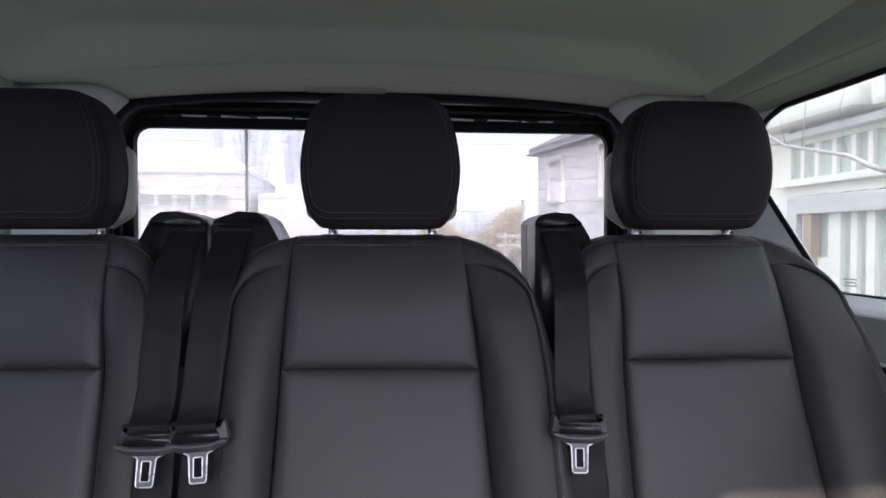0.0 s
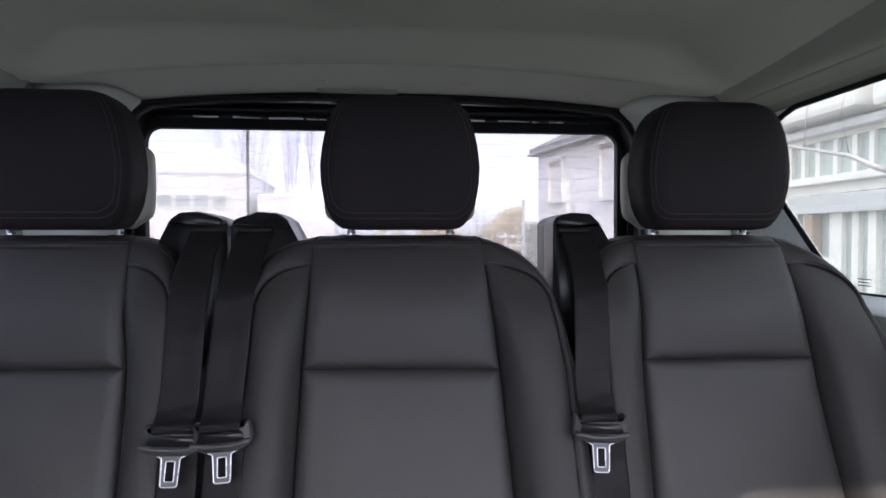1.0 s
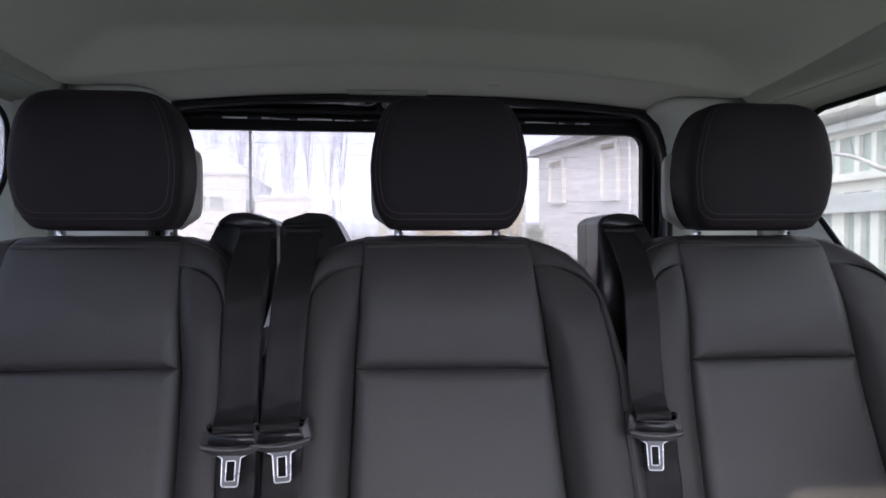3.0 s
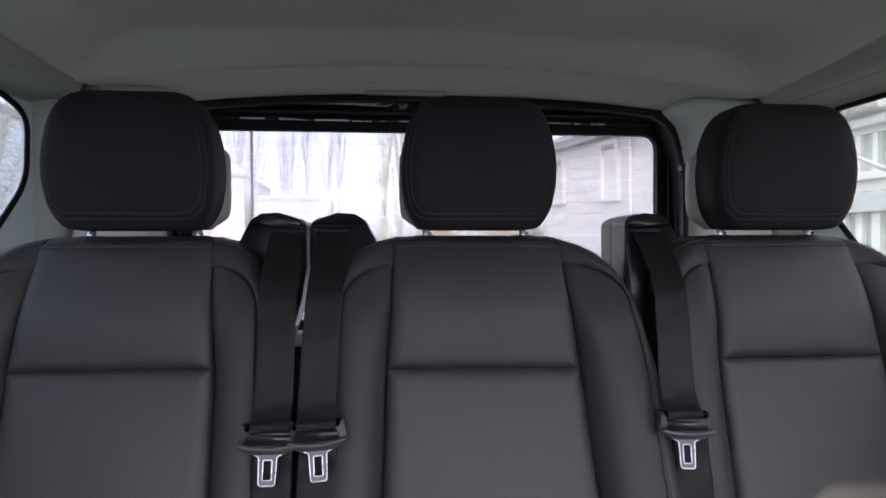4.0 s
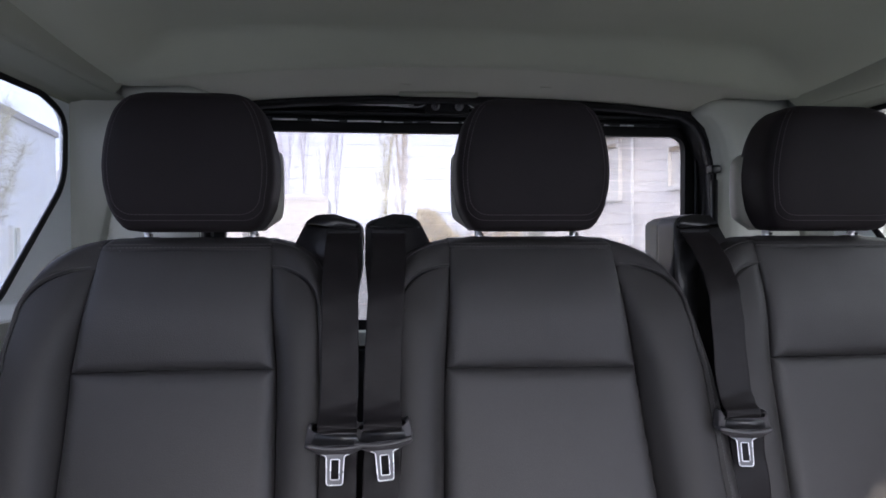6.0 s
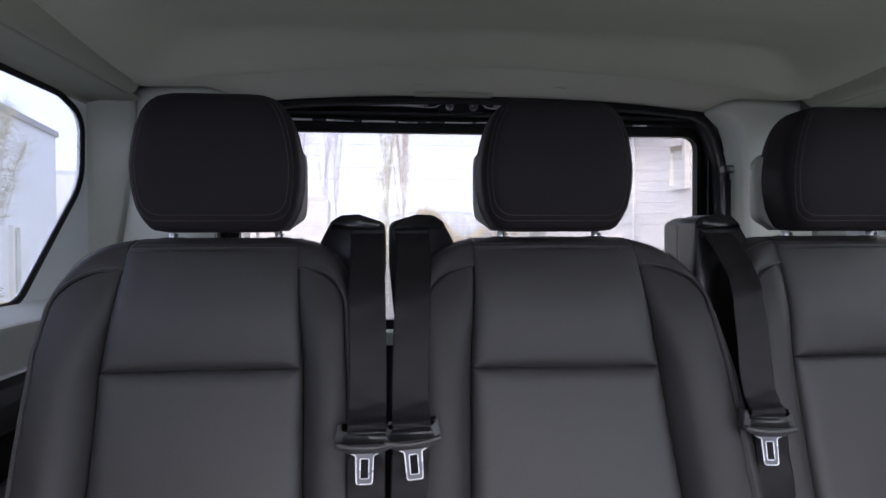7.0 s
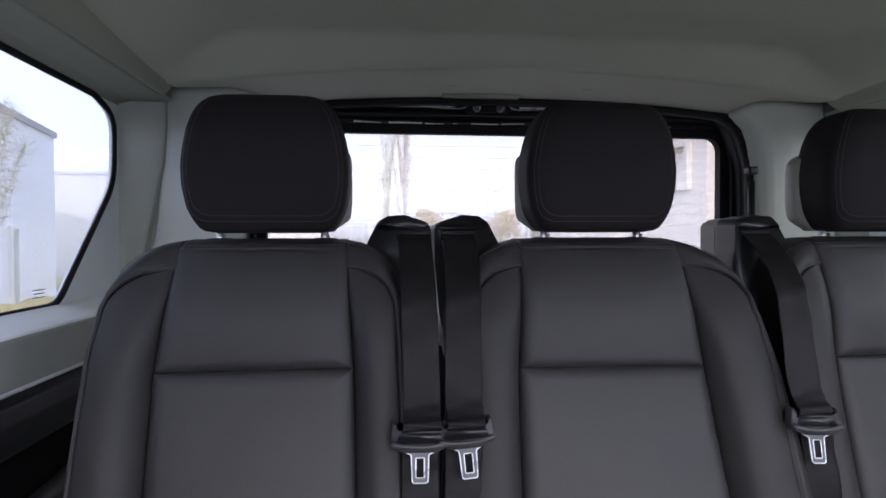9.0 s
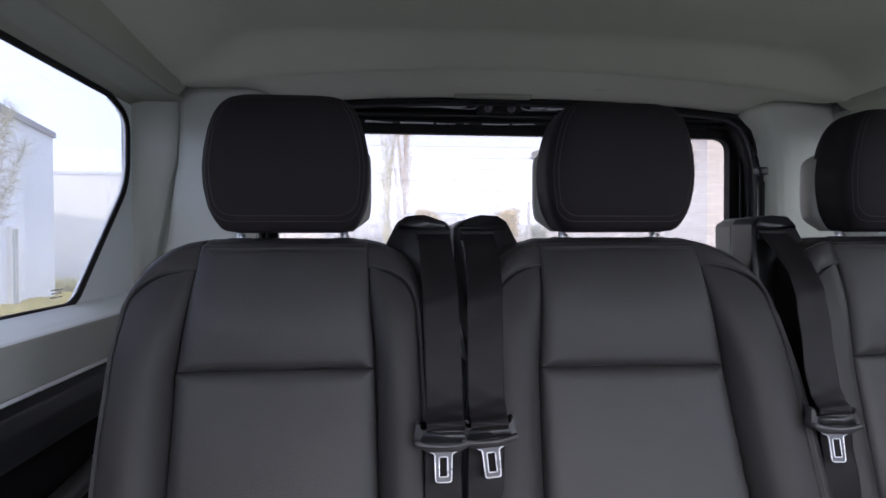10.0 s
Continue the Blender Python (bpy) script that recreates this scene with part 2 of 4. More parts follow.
def prism(outline, fn, d0, d1, bevel=0.0, segs=2):
    """Extrude a 2D outline: fn(a, b, d) places a point."""
    bm = bmesh.new()
    lo, hi = [bm.verts.new(fn(a, b, d0)) for a, b in outline], [bm.verts.new(fn(a, b, d1)) for a, b in outline]
    bm.faces.new(lo[::-1])
    bm.faces.new(hi)
    for i in range(len(lo)):
        k = (i + 1) % len(lo)
        bm.faces.new((lo[i], lo[k], hi[k], hi[i]))
    if bevel:
        rim = [e for e in bm.edges if (e.verts[0] in lo) == (e.verts[1] in lo)]
        bmesh.ops.bevel(bm, geom=rim, offset=bevel, segments=segs, profile=0.6, affect="EDGES")
    return bm


def lerp_table(table, z):
    """Piecewise smooth value from rows (z, value), z falling or rising."""
    rows = sorted(table)
    if z <= rows[0][0]:
        return rows[0][1]
    for (a, va), (b, vb) in zip(rows, rows[1:]):
        if z <= b:
            return va + (vb - va) * (z - a) / (b - a)
    return rows[-1][1]


def rounded(points, radii, steps=6):
    """A polygon's corners, each rounded by its own radius."""
    out = []
    n = len(points)
    for i in range(n):
        p, a, b = Vector(points[i]), Vector(points[i - 1]), Vector(points[(i + 1) % n])
        r = radii[i] if isinstance(radii, (list, tuple)) else radii
        da, db = (a - p).normalized(), (b - p).normalized()
        ang = math.acos(max(-1, min(1, da.dot(db))))
        t = min(r / math.tan(ang / 2), (a - p).length * 0.48, (b - p).length * 0.48)
        s, e = p + da * t, p + db * t
        for k in range(steps + 1):
            u = k / steps
            out.append(tuple((1 - u) ** 2 * s + 2 * u * (1 - u) * p + u * u * e))
    return out


def smooth01(v):
    v = max(0.0, min(1.0, v))
    return v * v * (3 - 2 * v)


# ---- the van: floor, walls, ceiling ----
WALL, FRONT, HEAD = 0.856, -1.05, -0.60      # half width, foot and head of the unseen windscreen, placed for low front light


def plate(outer, holes, fn, d0, d1):
    """A flat plate with holes; fn(a, b, d) places a point."""
    bm = bmesh.new()
    sides = []
    for d in (d0, d1):
        edges, loops = [], []
        for loop in (outer, *holes):
            vs = [bm.verts.new(fn(a, b, d)) for a, b in loop]
            edges += [bm.edges.new((vs[i - 1], vs[i])) for i in range(len(vs))]
            loops.append(vs)
        bmesh.ops.triangle_fill(bm, edges=edges, use_beauty=True)
        sides.append(loops)
    for lo, hi in zip(*sides):
        for i in range(len(lo)):
            bm.faces.new((lo[i - 1], lo[i], hi[i], hi[i - 1]))
    return bm


structure("floor", box(C - 0.9, C + 0.9, FRONT, 1.44, -0.03, 0.0), MAT_FLOOR, "dark rubber floor of the van")


def groove_z(y):
    return 1.36 - 0.043 * smooth01((y - 0.6) / 0.6)


def ceiling_point(u, v):
    """The headliner from side to side (u) and from front to rear (v)."""
    X = (2 * u - 1) * 0.728
    y = HEAD + (1.2 - HEAD) * (1 - (1 - v) ** 2.0)
    side = abs(X) / 0.728
    crown = 1.392 - 0.010 * side ** 2
    rear = 1.3615 - 0.048 * side ** 1.9
    b = smooth01((y - 1.125) / 0.065)
    z = crown + 0.0265 * smooth01((y - 0.92) / 0.17) * (1 - b) * (1 - side ** 4) + (rear - crown) * b
    edge = smooth01((side - 0.80) / 0.20)
    return C + X, y, z + (min(z, groove_z(y)) - z) * edge


ceiling_bm = grid(ceiling_point, 48, 60)
structure("ceiling", ceiling_bm, HEADLINER, "grey felt headliner curving down to the rear", True)
structure("roof", box(C - 0.95, C + 0.95, HEAD - 0.05, 1.50, 1.42, 1.45), PAINT, "roof skin of the van")


def header_point(u, v):
    X = (2 * u - 1) * 0.735
    s = abs(X) / 0.728
    top = 1.3625 - 0.048 * s ** 1.9
    e = abs(X) / 0.56
    low = 1.333 - 0.027 * min(e, 1.0) ** 2.5 + 0.036 * smooth01((abs(X) - 0.545) / 0.07)
    y = 1.196 + 0.134 * v
    z = top + (low - top) * v ** 0.95 - 0.004 * math.sin(math.pi * v)
    return C + X, y, z


header = structure("trim_header", grid(header_point, 40, 10), HEADER, "light grey plastic header above the tailgate opening", True)
for hx in (-0.15, 0.17):
    p = header_point((hx + 0.735) / 1.47, 0.5)
    part("clip", box(p[0] - 0.013, p[0] + 0.013, p[1] - 0.003, p[1] + 0.003, p[2] - 0.0010, p[2] + 0.001, 0.0005), HEADER, header)
part("handle_cover", prism(rounded([(-0.095, 0.0), (0.095, 0.0), (0.085, 0.016), (-0.085, 0.016)], 0.006), lambda a, b, d: (C - 0.07 + a, d, 1.330 + b), 1.300, 1.345, 0.003), OLIVE, header)

WINDOW = rounded([(0.12, 1.2955), (1.175, 1.285), (1.256, 1.258), (1.250, 1.118), (1.035, 0.888), (0.12, 0.890)], [0.05, 0.10, 0.085, 0.13, 0.07, 0.05], 8)
WINDOW_OUT = [(0.65 + (y - 0.65) * 1.06, 1.087 + (z - 1.087) * 1.12) for y, z in WINDOW]
DOOR_POST = 0.06


def side_wall(s, name, number, C):
    """One side of the van; C: the line from which its lining is laid out."""
    at = lambda y, z, d: (C + s * d, y, z)
    wide_open = s > 0        # an unseen sliding door, assumed open on this side to let in daylight
    Y0 = DOOR_POST if wide_open else FRONT
    sheet = plate([(DOOR_POST, 0.875), (1.30, 0.875), (1.30, 1.300), (FRONT, 1.300), (FRONT, 1.282), (DOOR_POST, 1.282)], [WINDOW[::-1]], at, WALL, WALL + 0.012) if wide_open else plate([(FRONT, 0.875), (1.30, 0.875), (1.30, 1.300), (FRONT, 1.300)], [WINDOW[::-1]], at, WALL, WALL + 0.012)
    wall = structure(name, sheet, SKYLIT_TRIM, "grey plastic side lining with window openings")
    # rail under the roof's edge, and the trim between it and the window
    rail = lambda u, v: (lambda y: (C + s * (0.728 + 0.030 * v - (0.03 if s > 0 else 0) * (1 - v)), y, groove_z(y) + (1.303 - groove_z(y)) * v - 0.010 * math.sin(math.pi * v)))(FRONT + (1.222 - FRONT) * u)
    part("rail", grid(rail, 40, 8), OLIVE, wall, "felt covered rail along the roof edge")
    prof = [(0.758, 1.308), (0.765, 1.3025), (0.80, 1.301), (0.835, 1.2975), (0.853, 1.290), (0.8565, 1.284)]
    rise = lambda y, v: 0.0105 * min(1.0, max(0.0, (1.175 - y) / 1.055)) * smooth01((v - 0.4) / 0.6)      # the window's head climbs towards the front
    upper = lambda u, v: (lambda y: (C + s * lerp_table([(i / 5, p[0]) for i, p in enumerate(prof)], v), y, lerp_table([(i / 5, p[1]) for i, p in enumerate(prof)], v) + rise(y, v)))(FRONT + (1.30 - FRONT) * u)
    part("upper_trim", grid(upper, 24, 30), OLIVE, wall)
    low = [(0.858, 0.893), (0.852, 0.8895), (0.829, 0.8725), (0.822, 0.8655), (0.8205, 0.858), (0.824, 0.838), (0.831, 0.80), (0.835, 0.780)]
    sill = lambda u, v: (C + s * lerp_table([(i / 7, p[0]) for i, p in enumerate(low)], v), Y0 + (1.30 - Y0) * u, lerp_table([(i / 7, p[1]) for i, p in enumerate(low)], v))
    part("window_ledge", grid(lambda u, v: sill(u, 0.50 * v), 4, 24), SKYLIT_TRIM, wall, "grey ledge below the window, sky light in its colour")
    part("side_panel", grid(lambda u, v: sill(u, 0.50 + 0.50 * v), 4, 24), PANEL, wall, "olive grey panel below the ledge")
    part("trim_strip", tube([(C + s * 0.8250, Y0, 0.7850), (C + s * 0.8250, 1.30, 0.7850)], 0.0034, 10), SILVER, wall, "thin silver strip")
    dark = [(0.833, 0.777), (0.818, 0.768), (0.811, 0.745), (0.809, 0.725), (0.810, 0.708), (0.816, 0.700), (0.825, 0.696), (0.835, 0.694)]
    lower = lambda u, v: (C + s * lerp_table([(i / 7, p[0]) for i, p in enumerate(dark)], v), Y0 + (1.42 - Y0) * u, lerp_table([(i / 7, p[1]) for i, p in enumerate(dark)], v))
    part("lower_trim", grid(lower, 4, 42), LOWER, wall, "charcoal lower side panel")
    deep = [(0.835, 0.694), (0.862, 0.690), (0.868, 0.66), (0.868, 0.50), (0.860, 0.30), (0.850, 0.0)]
    pocket = lambda u, v: (C + s * lerp_table([(i / 5, p[0]) for i, p in enumerate(deep)], v), Y0 + (1.42 - Y0) * u, lerp_table([(i / 5, p[1]) for i, p in enumerate(deep)], v))
    part("pocket", grid(pocket, 4, 30), POCKET, wall, "side pocket, its deep shade put into the colour")
    arm = [(C + s * (0.835 - 0.022 * math.sin(math.pi * k / 14)), 0.62 + 0.036 * k, 0.597 + 0.014 * math.sin(0.25 + 1.25 * k / 14)) for k in range(15)]
    part("armrest", tube(arm, 0.020, 12, flat=0.8), LEATHER_SIDE, wall, "charcoal curved armrest")
    for loop, i in ((WINDOW, number),):
        win = structure("window_%d" % i, prism(loop, lambda a, b, d: (C + s * d, a, b), WALL + 0.0025, WALL + 0.0060), TINTED if s < 0 else RIGHT_GLASS, "side window with a black rubber gasket")
        win.visible_shadow = wide_open
        cy, cz = sum(p[0] for p in loop) / len(loop), sum(p[1] for p in loop) / len(loop)
        ring = []
        for y, z in loop:
            wide = 0.0072 if z > 1.2 and y < 1.19 else 0.0065
            ring.append((y, z, wide))
        bm = bmesh.new()
        rows = []
        for k, (y, z, w) in enumerate(ring):
            d = Vector((cy - y, cz - z)).normalized()
            ya, za, _ = ring[k - 1]
            yb, zb, _ = ring[(k + 1) % len(ring)]
            t = Vector((yb - ya, zb - za)).normalized()
            nrm = Vector((-t.y, t.x))
            nrm = nrm if nrm.dot(d) > 0 else -nrm
            prof = [(-0.006, -0.0003), (-0.003, -0.0026), (w * 0.7, -0.0018), (w, 0.0), (w, 0.0035)]
            rows.append([bm.verts.new((C + s * (WALL + dx), y + nrm.x * o, z + nrm.y * o)) for o, dx in prof])
        for k in range(len(rows)):
            for j in range(4):
                bm.faces.new((rows[k - 1][j], rows[k][j], rows[k][j + 1], rows[k - 1][j + 1]))
        part("gasket", bm, RUBBER, win, "black rubber gasket")
    # etched marks in the corner of the pane, as plain bars
    win = bpy.data.objects["window_%d" % number]
    for k, (a, b) in enumerate(((0.0, 0.052), (0.006, 0.046), (0.0, 0.050))):
        part("etched_mark", box(C + s * (WALL + 0.0015) - 0.0005, C + s * (WALL + 0.0015) + 0.0005, 0.966 + a * 0.7, 0.966 + b * 0.7, 0.919 - 0.006 * k, 0.9207 - 0.006 * k), PRINT, win, "", False)
    # rear pillar lining
    INNER = [(0.0, 0.611), (1.0, 0.611), (1.178, 0.607), (1.232, 0.598), (1.27, 0.581), (1.288, 0.563), (1.299, 0.549), (1.36, 0.549)]
    TAB = [(0.549, 1.299), (0.553, 1.307), (0.560, 1.3155), (0.570, 1.3235), (0.583, 1.3305), (0.600, 1.3370), (0.620, 1.3415), (0.65, 1.345), (0.70, 1.3475), (0.86, 1.349)]
    FOLD = [(0.0, 0.834), (0.90, 0.832), (0.981, 0.823), (1.056, 0.807), (1.119, 0.796), (1.169, 0.783), (1.244, 0.775), (1.36, 0.773)]

    def pillar(u, v):
        """Across: a bevel along the opening, the face, a groove that widens downward, and the panel beside the window."""
        off = 0.30 * v
        zt = lerp_table(TAB, 0.549 + off) if v < 0.9 else 1.345
        z = 0.02 + (zt - 0.02) * (1 - (1 - u) ** 1.6)
        a, f = lerp_table(INNER, z), lerp_table(FOLD, z)
        g = 0.004 + 0.016 * smooth01((1.28 - z) / 0.35)
        rows = [(a, 1.331), (a + 0.006, 1.322), (a + 0.018, 1.311), (a + 0.033, 1.303), (a + 0.048, 1.298), (a + 0.066, 1.296),
                (a + 0.10, 1.296), ((a + f) / 2 + 0.03, 1.299), (f - g - 0.010, 1.304), (f - g, 1.309), (f - 0.55 * g, 1.312 + 1.2 * g), (f, 1.315 + 1.6 * g),
                (f + 0.002, 1.315), (f + 0.005, 1.311), (f + 0.010, 1.306), (0.847, 1.276), (0.856, 1.268), (0.862, 1.262)]
        k = min(v * (len(rows) - 1), len(rows) - 1.0001)
        i, q = int(k), k - int(k)
        h, y = rows[i][0] + (rows[i + 1][0] - rows[i][0]) * q, rows[i][1] + (rows[i + 1][1] - rows[i][1]) * q
        roll = max(0.0, (z - zt + 0.024) / 0.024)
        lean = 0.03 if s > 0 else 0.0      # the opening and the roof keep to the van's middle
        return C + s * h - lean * (1 - smooth01((h - 0.66) / 0.15)), y + 0.022 * roll ** 2.2, z
    part("pillar_lining", grid(pillar, 70, 68), TRIM, wall, "grey plastic lining of the rear pillar")
    return wall


skin_at = lambda s: (lambda y, z, d: (C + 0.015 + s * (d + 0.015), y, z))
structure("wall_outer", plate([(FRONT - 0.1, 0.0), (1.50, 0.0), (1.50, 1.42), (FRONT - 0.1, 1.42)], [WINDOW_OUT[::-1]], skin_at(-1), WALL + 0.018, WALL + 0.026), PAINT, "outer body side with window openings")
structure("wall_outer", plate([(DOOR_POST, 0.0), (1.50, 0.0), (1.50, 1.42), (FRONT - 0.1, 1.42), (FRONT - 0.1, 1.285), (DOOR_POST, 1.285)], [WINDOW_OUT[::-1]], skin_at(1), WALL + 0.018, WALL + 0.026), PAINT, "outer body side beside an unseen doorway opened for daylight")
structure("wall_rear", box(C - 0.95, C + 0.95, 1.44, 1.50, 1.275, 1.42), PAINT, "outer body panel above the tailgate glass")
for s in (-1, 1):
    x0, x1 = sorted((C + s * 0.67, C + s * 0.95))
    structure("wall_rear", box(x0, x1, 1.44, 1.50, 0.0, 1.275), PAINT, "outer rear corner panel")
side_wall(-1, "wall_left", 1, C)
side_wall(1, "wall_right", 2, C + 0.030)

# the front end, unseen behind the camera: assumed bulkhead and sloping windscreen
structure("wall_front", box(C - 0.95, C + 0.95, FRONT - 0.06, FRONT, 0.0, 0.76), LOWER, "dark front bulkhead")
# the step in the head edge is added to limit the sun to one seat
SCREEN = rounded([(-0.84, 0.05), (-0.80, 0.89), (0.42, 0.89), (0.49, 0.97), (0.83, 0.97), (0.86, 0.05)], [0.06, 0.06, 0.02, 0.02, 0.03, 0.06], 5)
slope = lambda a, b, d: (C + a, FRONT + (HEAD - FRONT) * b + d, 0.76 + 0.63 * b)
structure("wall_windscreen", plate([(-0.95, 0.0), (0.95, 0.0), (0.95, 1.045), (-0.95, 1.045)], [SCREEN[::-1]], slope, -0.03, 0.0), LOWER, "unseen dark windscreen frame, stepped to shape the sun patch")
screen = structure("window_3", prism(SCREEN, slope, -0.02, -0.015), GLASS, "glass of the unseen windscreen")
screen.visible_shadow = False

# ---- the tailgate and its opening ----
half = [(0.624, 0.02), (0.624, 1.06), (0.618, 1.187), (0.600, 1.257), (0.578, 1.290), (0.545, 1.3075), (0.40, 1.320), (0.2, 1.330), (0.0, 1.333)]
OPENING = [(x, z) for x, z in half] + [(-x, z) for x, z in half[-2::-1]]


def scaled(loop, inset):
    return [(x - inset * (1 if x > 0 else -1) * (abs(x) > 0.3) * min(1, abs(x) / 0.6), z - inset * (z > 1.0)) for x, z in loop]


jamb = skin([[(C + x, y, z) for x, z in scaled(OPENING, i)] for y, i in ((1.326, -0.004), (1.332, 0.010), (1.345, 0.014), (1.352, 0.006), (1.375, 0.006), (1.395, 0.012), (1.400, 0.012))], caps=False, closed=False)
structure("trim_door_frame", jamb, PAINT, "black painted tailgate frame", True)
seal = structure("trim_door_seal", tube([(C + x, 1.332, z) for x, z in scaled(OPENING, 0.004)], 0.0085, 10), RUBBER, "black rubber door seal", True)

tailgate = thing("tailgate", (C, 1.42, 0.05), "closed black tailgate with a heated rear window", "tailgate")
FOOT = 0.797
PANE = rounded([(-0.580, FOOT), (-0.580, 1.262), (0.580, 1.262), (0.580, FOOT)], 0.040, 10)
part("panel", plate([(-0.70, 0.05), (0.70, 0.05), (0.70, 1.36), (-0.70, 1.36)], [PANE], lambda a, b, d: (C + a, d, b), 1.402, 1.425), RUBBER, tailgate, "black inner panel", False)
lip = lambda inset, y, r: tube([(C + x, y, z) for x, z in rounded([(-0.580 - inset, FOOT - inset), (-0.580 - inset, 1.262 + inset), (0.580 + inset, 1.262 + inset), (0.580 + inset, FOOT - inset)], 0.05, 8)], r, 8, True)
ring = lambda o, r: rounded([(-0.580 - o, FOOT - o), (-0.580 - o, 1.262 + o), (0.580 + o, 1.262 + o), (0.580 + o, FOOT - o)], r, 8)
part("window_trim", plate(ring(0.020, 0.055), [ring(-0.002, 0.040)[::-1]], lambda a, b, d: (C + a, d, b), 1.398, 1.4015), RUBBER, tailgate, "black rubber window surround", False)
part("inner_flange", lip(0.024, 1.390, 0.004), PAINT, tailgate, "glossy black flange")
part("outer_flange", lip(0.040, 1.380, 0.006), PAINT, tailgate, "glossy black flange")
rnd = random.Random(5)
bead = lambda x: (C + x, 1.386 + 0.0008 * math.sin(31 * x), 1.2855 + 0.0016 * math.sin(9 * x) + 0.0006 * math.sin(47 * x))
part("upper_bead", tube([bead(x) for x in np.linspace(-0.50, 0.50, 90)], 0.0046, 8, flat=0.7), PAINT, tailgate, "sealed black edge above the window")
# reflections on the bead, laid on as short pale tubes
x = -0.46
while x < 0.44:
    run = rnd.uniform(0.012, 0.085)
    if x < -0.02 or rnd.random() < 0.45:
        part("gleam", tube([(p[0], p[1] - 0.0022, p[2] - 0.0012) for p in (bead(k) for k in np.linspace(x, x + run, 8))], rnd.uniform(0.0022, 0.0042), 8, taper=rnd.uniform(0.5, 1.0), flat=0.75), GLEAM_METAL, tailgate, "painted gleam on the black edge")
    x += run + rnd.uniform(0.004, 0.035)
edge = lambda x: 1.3115 + 0.010 * (1 - (x / 0.55) ** 2)
# the bright line on the painted edge is put in as a pale tube
for a, b in ((-0.50, -0.125), (0.035, 0.42)):
    part("top_flange", tube([(C + x, 1.366, edge(x)) for x in np.linspace(a, b, 20)], 0.0050, 8, flat=0.6), GLEAM_METAL, tailgate, "edge of the tailgate with its highlight in the colour")
pane = part("rear_window", prism(ring(0.006, 0.045), lambda a, b, d: (C + a, d, b), 1.4255, 1.4290), REAR_GLASS, tailgate, "heated rear window glass", False)
pane.visible_shadow = False
for k in range(15):
    z = 0.835 + 0.0285 * k
    part("heater_wire", tube([(C - 0.565, 1.429, z), (C + 0.565, 1.429, z)], 0.00024, 4), HEATER, pane)
part("sill_trim", box(C - 0.60, C + 0.60, 1.355, 1.392, 0.742, 0.777, 0.006), TRIM, tailgate, "grey ledge below the rear window")
part("lower_lining", box(C - 0.60, C + 0.60, 1.365, 1.40, 0.06, 0.738, 0.01), LOWER, tailgate, "charcoal lining")
latch = part("latch_plate", box(-0.150, -0.042, 1.352, 1.372, 1.302, 1.328, 0.004), RUBBER, tailgate, "black latch plate")
for bx in (-0.124, -0.067):
    part("bolt", skin([[(bx + r * math.cos(a), y, 1.3155 + r * math.sin(a)) for a in np.linspace(0, 2 * math.pi, 17)[:-1]] for r, y in ((0.0105, 1.354), (0.0105, 1.346), (0.009, 1.344), (0.0050, 1.344), (0.0042, 1.349))]), BOLT, latch, "grey round bolt head")
for sx, x0, x1 in ((-1, -0.146, -0.235), (1, -0.045, 0.05)):
    part("bracket_arm", tube([(x0, 1.352, 1.3205), (x0 + sx * 0.010, 1.354, 1.3150), (x0 + sx * 0.022, 1.358, 1.3135), (x1, 1.362, 1.3165)], 0.0026, 8, taper=0.6, flat=0.6), GLEAM_METAL, latch, "thin bare metal bracket arm")
strut = thing("gas_strut", (0.571, 1.322, 0.40), "black gas strut beside the tailgate opening", "gas strut")
part("rod", tube([(0.557, 1.312, 1.16), (0.558, 1.312, 0.95)], 0.0045, 8), BLACK_PLASTIC, strut)
part("cylinder", tube([(0.557, 1.312, 1.140), (0.560, 1.312, 0.40)], 0.0075, 10), BLACK_PLASTIC, strut)
part("ball_joint", box(0.545, 0.569, 1.302, 1.330, 1.156, 1.176, 0.005), BLACK_PLASTIC, strut)


# ---- the rear seats ----
def base_y(z):
    """Depth of the seat backs' front face at a height."""
    e = max(0.0, 0.82 - z)
    return 0.772 + 0.12 * (z - 0.82) - 0.17 * (e - 0.03 * (1 - math.exp(-e / 0.03))) + 0.026 * max(0.0, (z - 0.875) / 0.11) ** 1.9


TOP = 0.984
LOW = 0.40


def fade(d, r=0.010):
    """How far a cushion's surface sinks at the distance d from its seam."""
    d = max(0.0, d)
    return 0.0 if d >= r else (1 - math.sqrt(max(0.0, 1 - (1 - d / r) ** 2)))


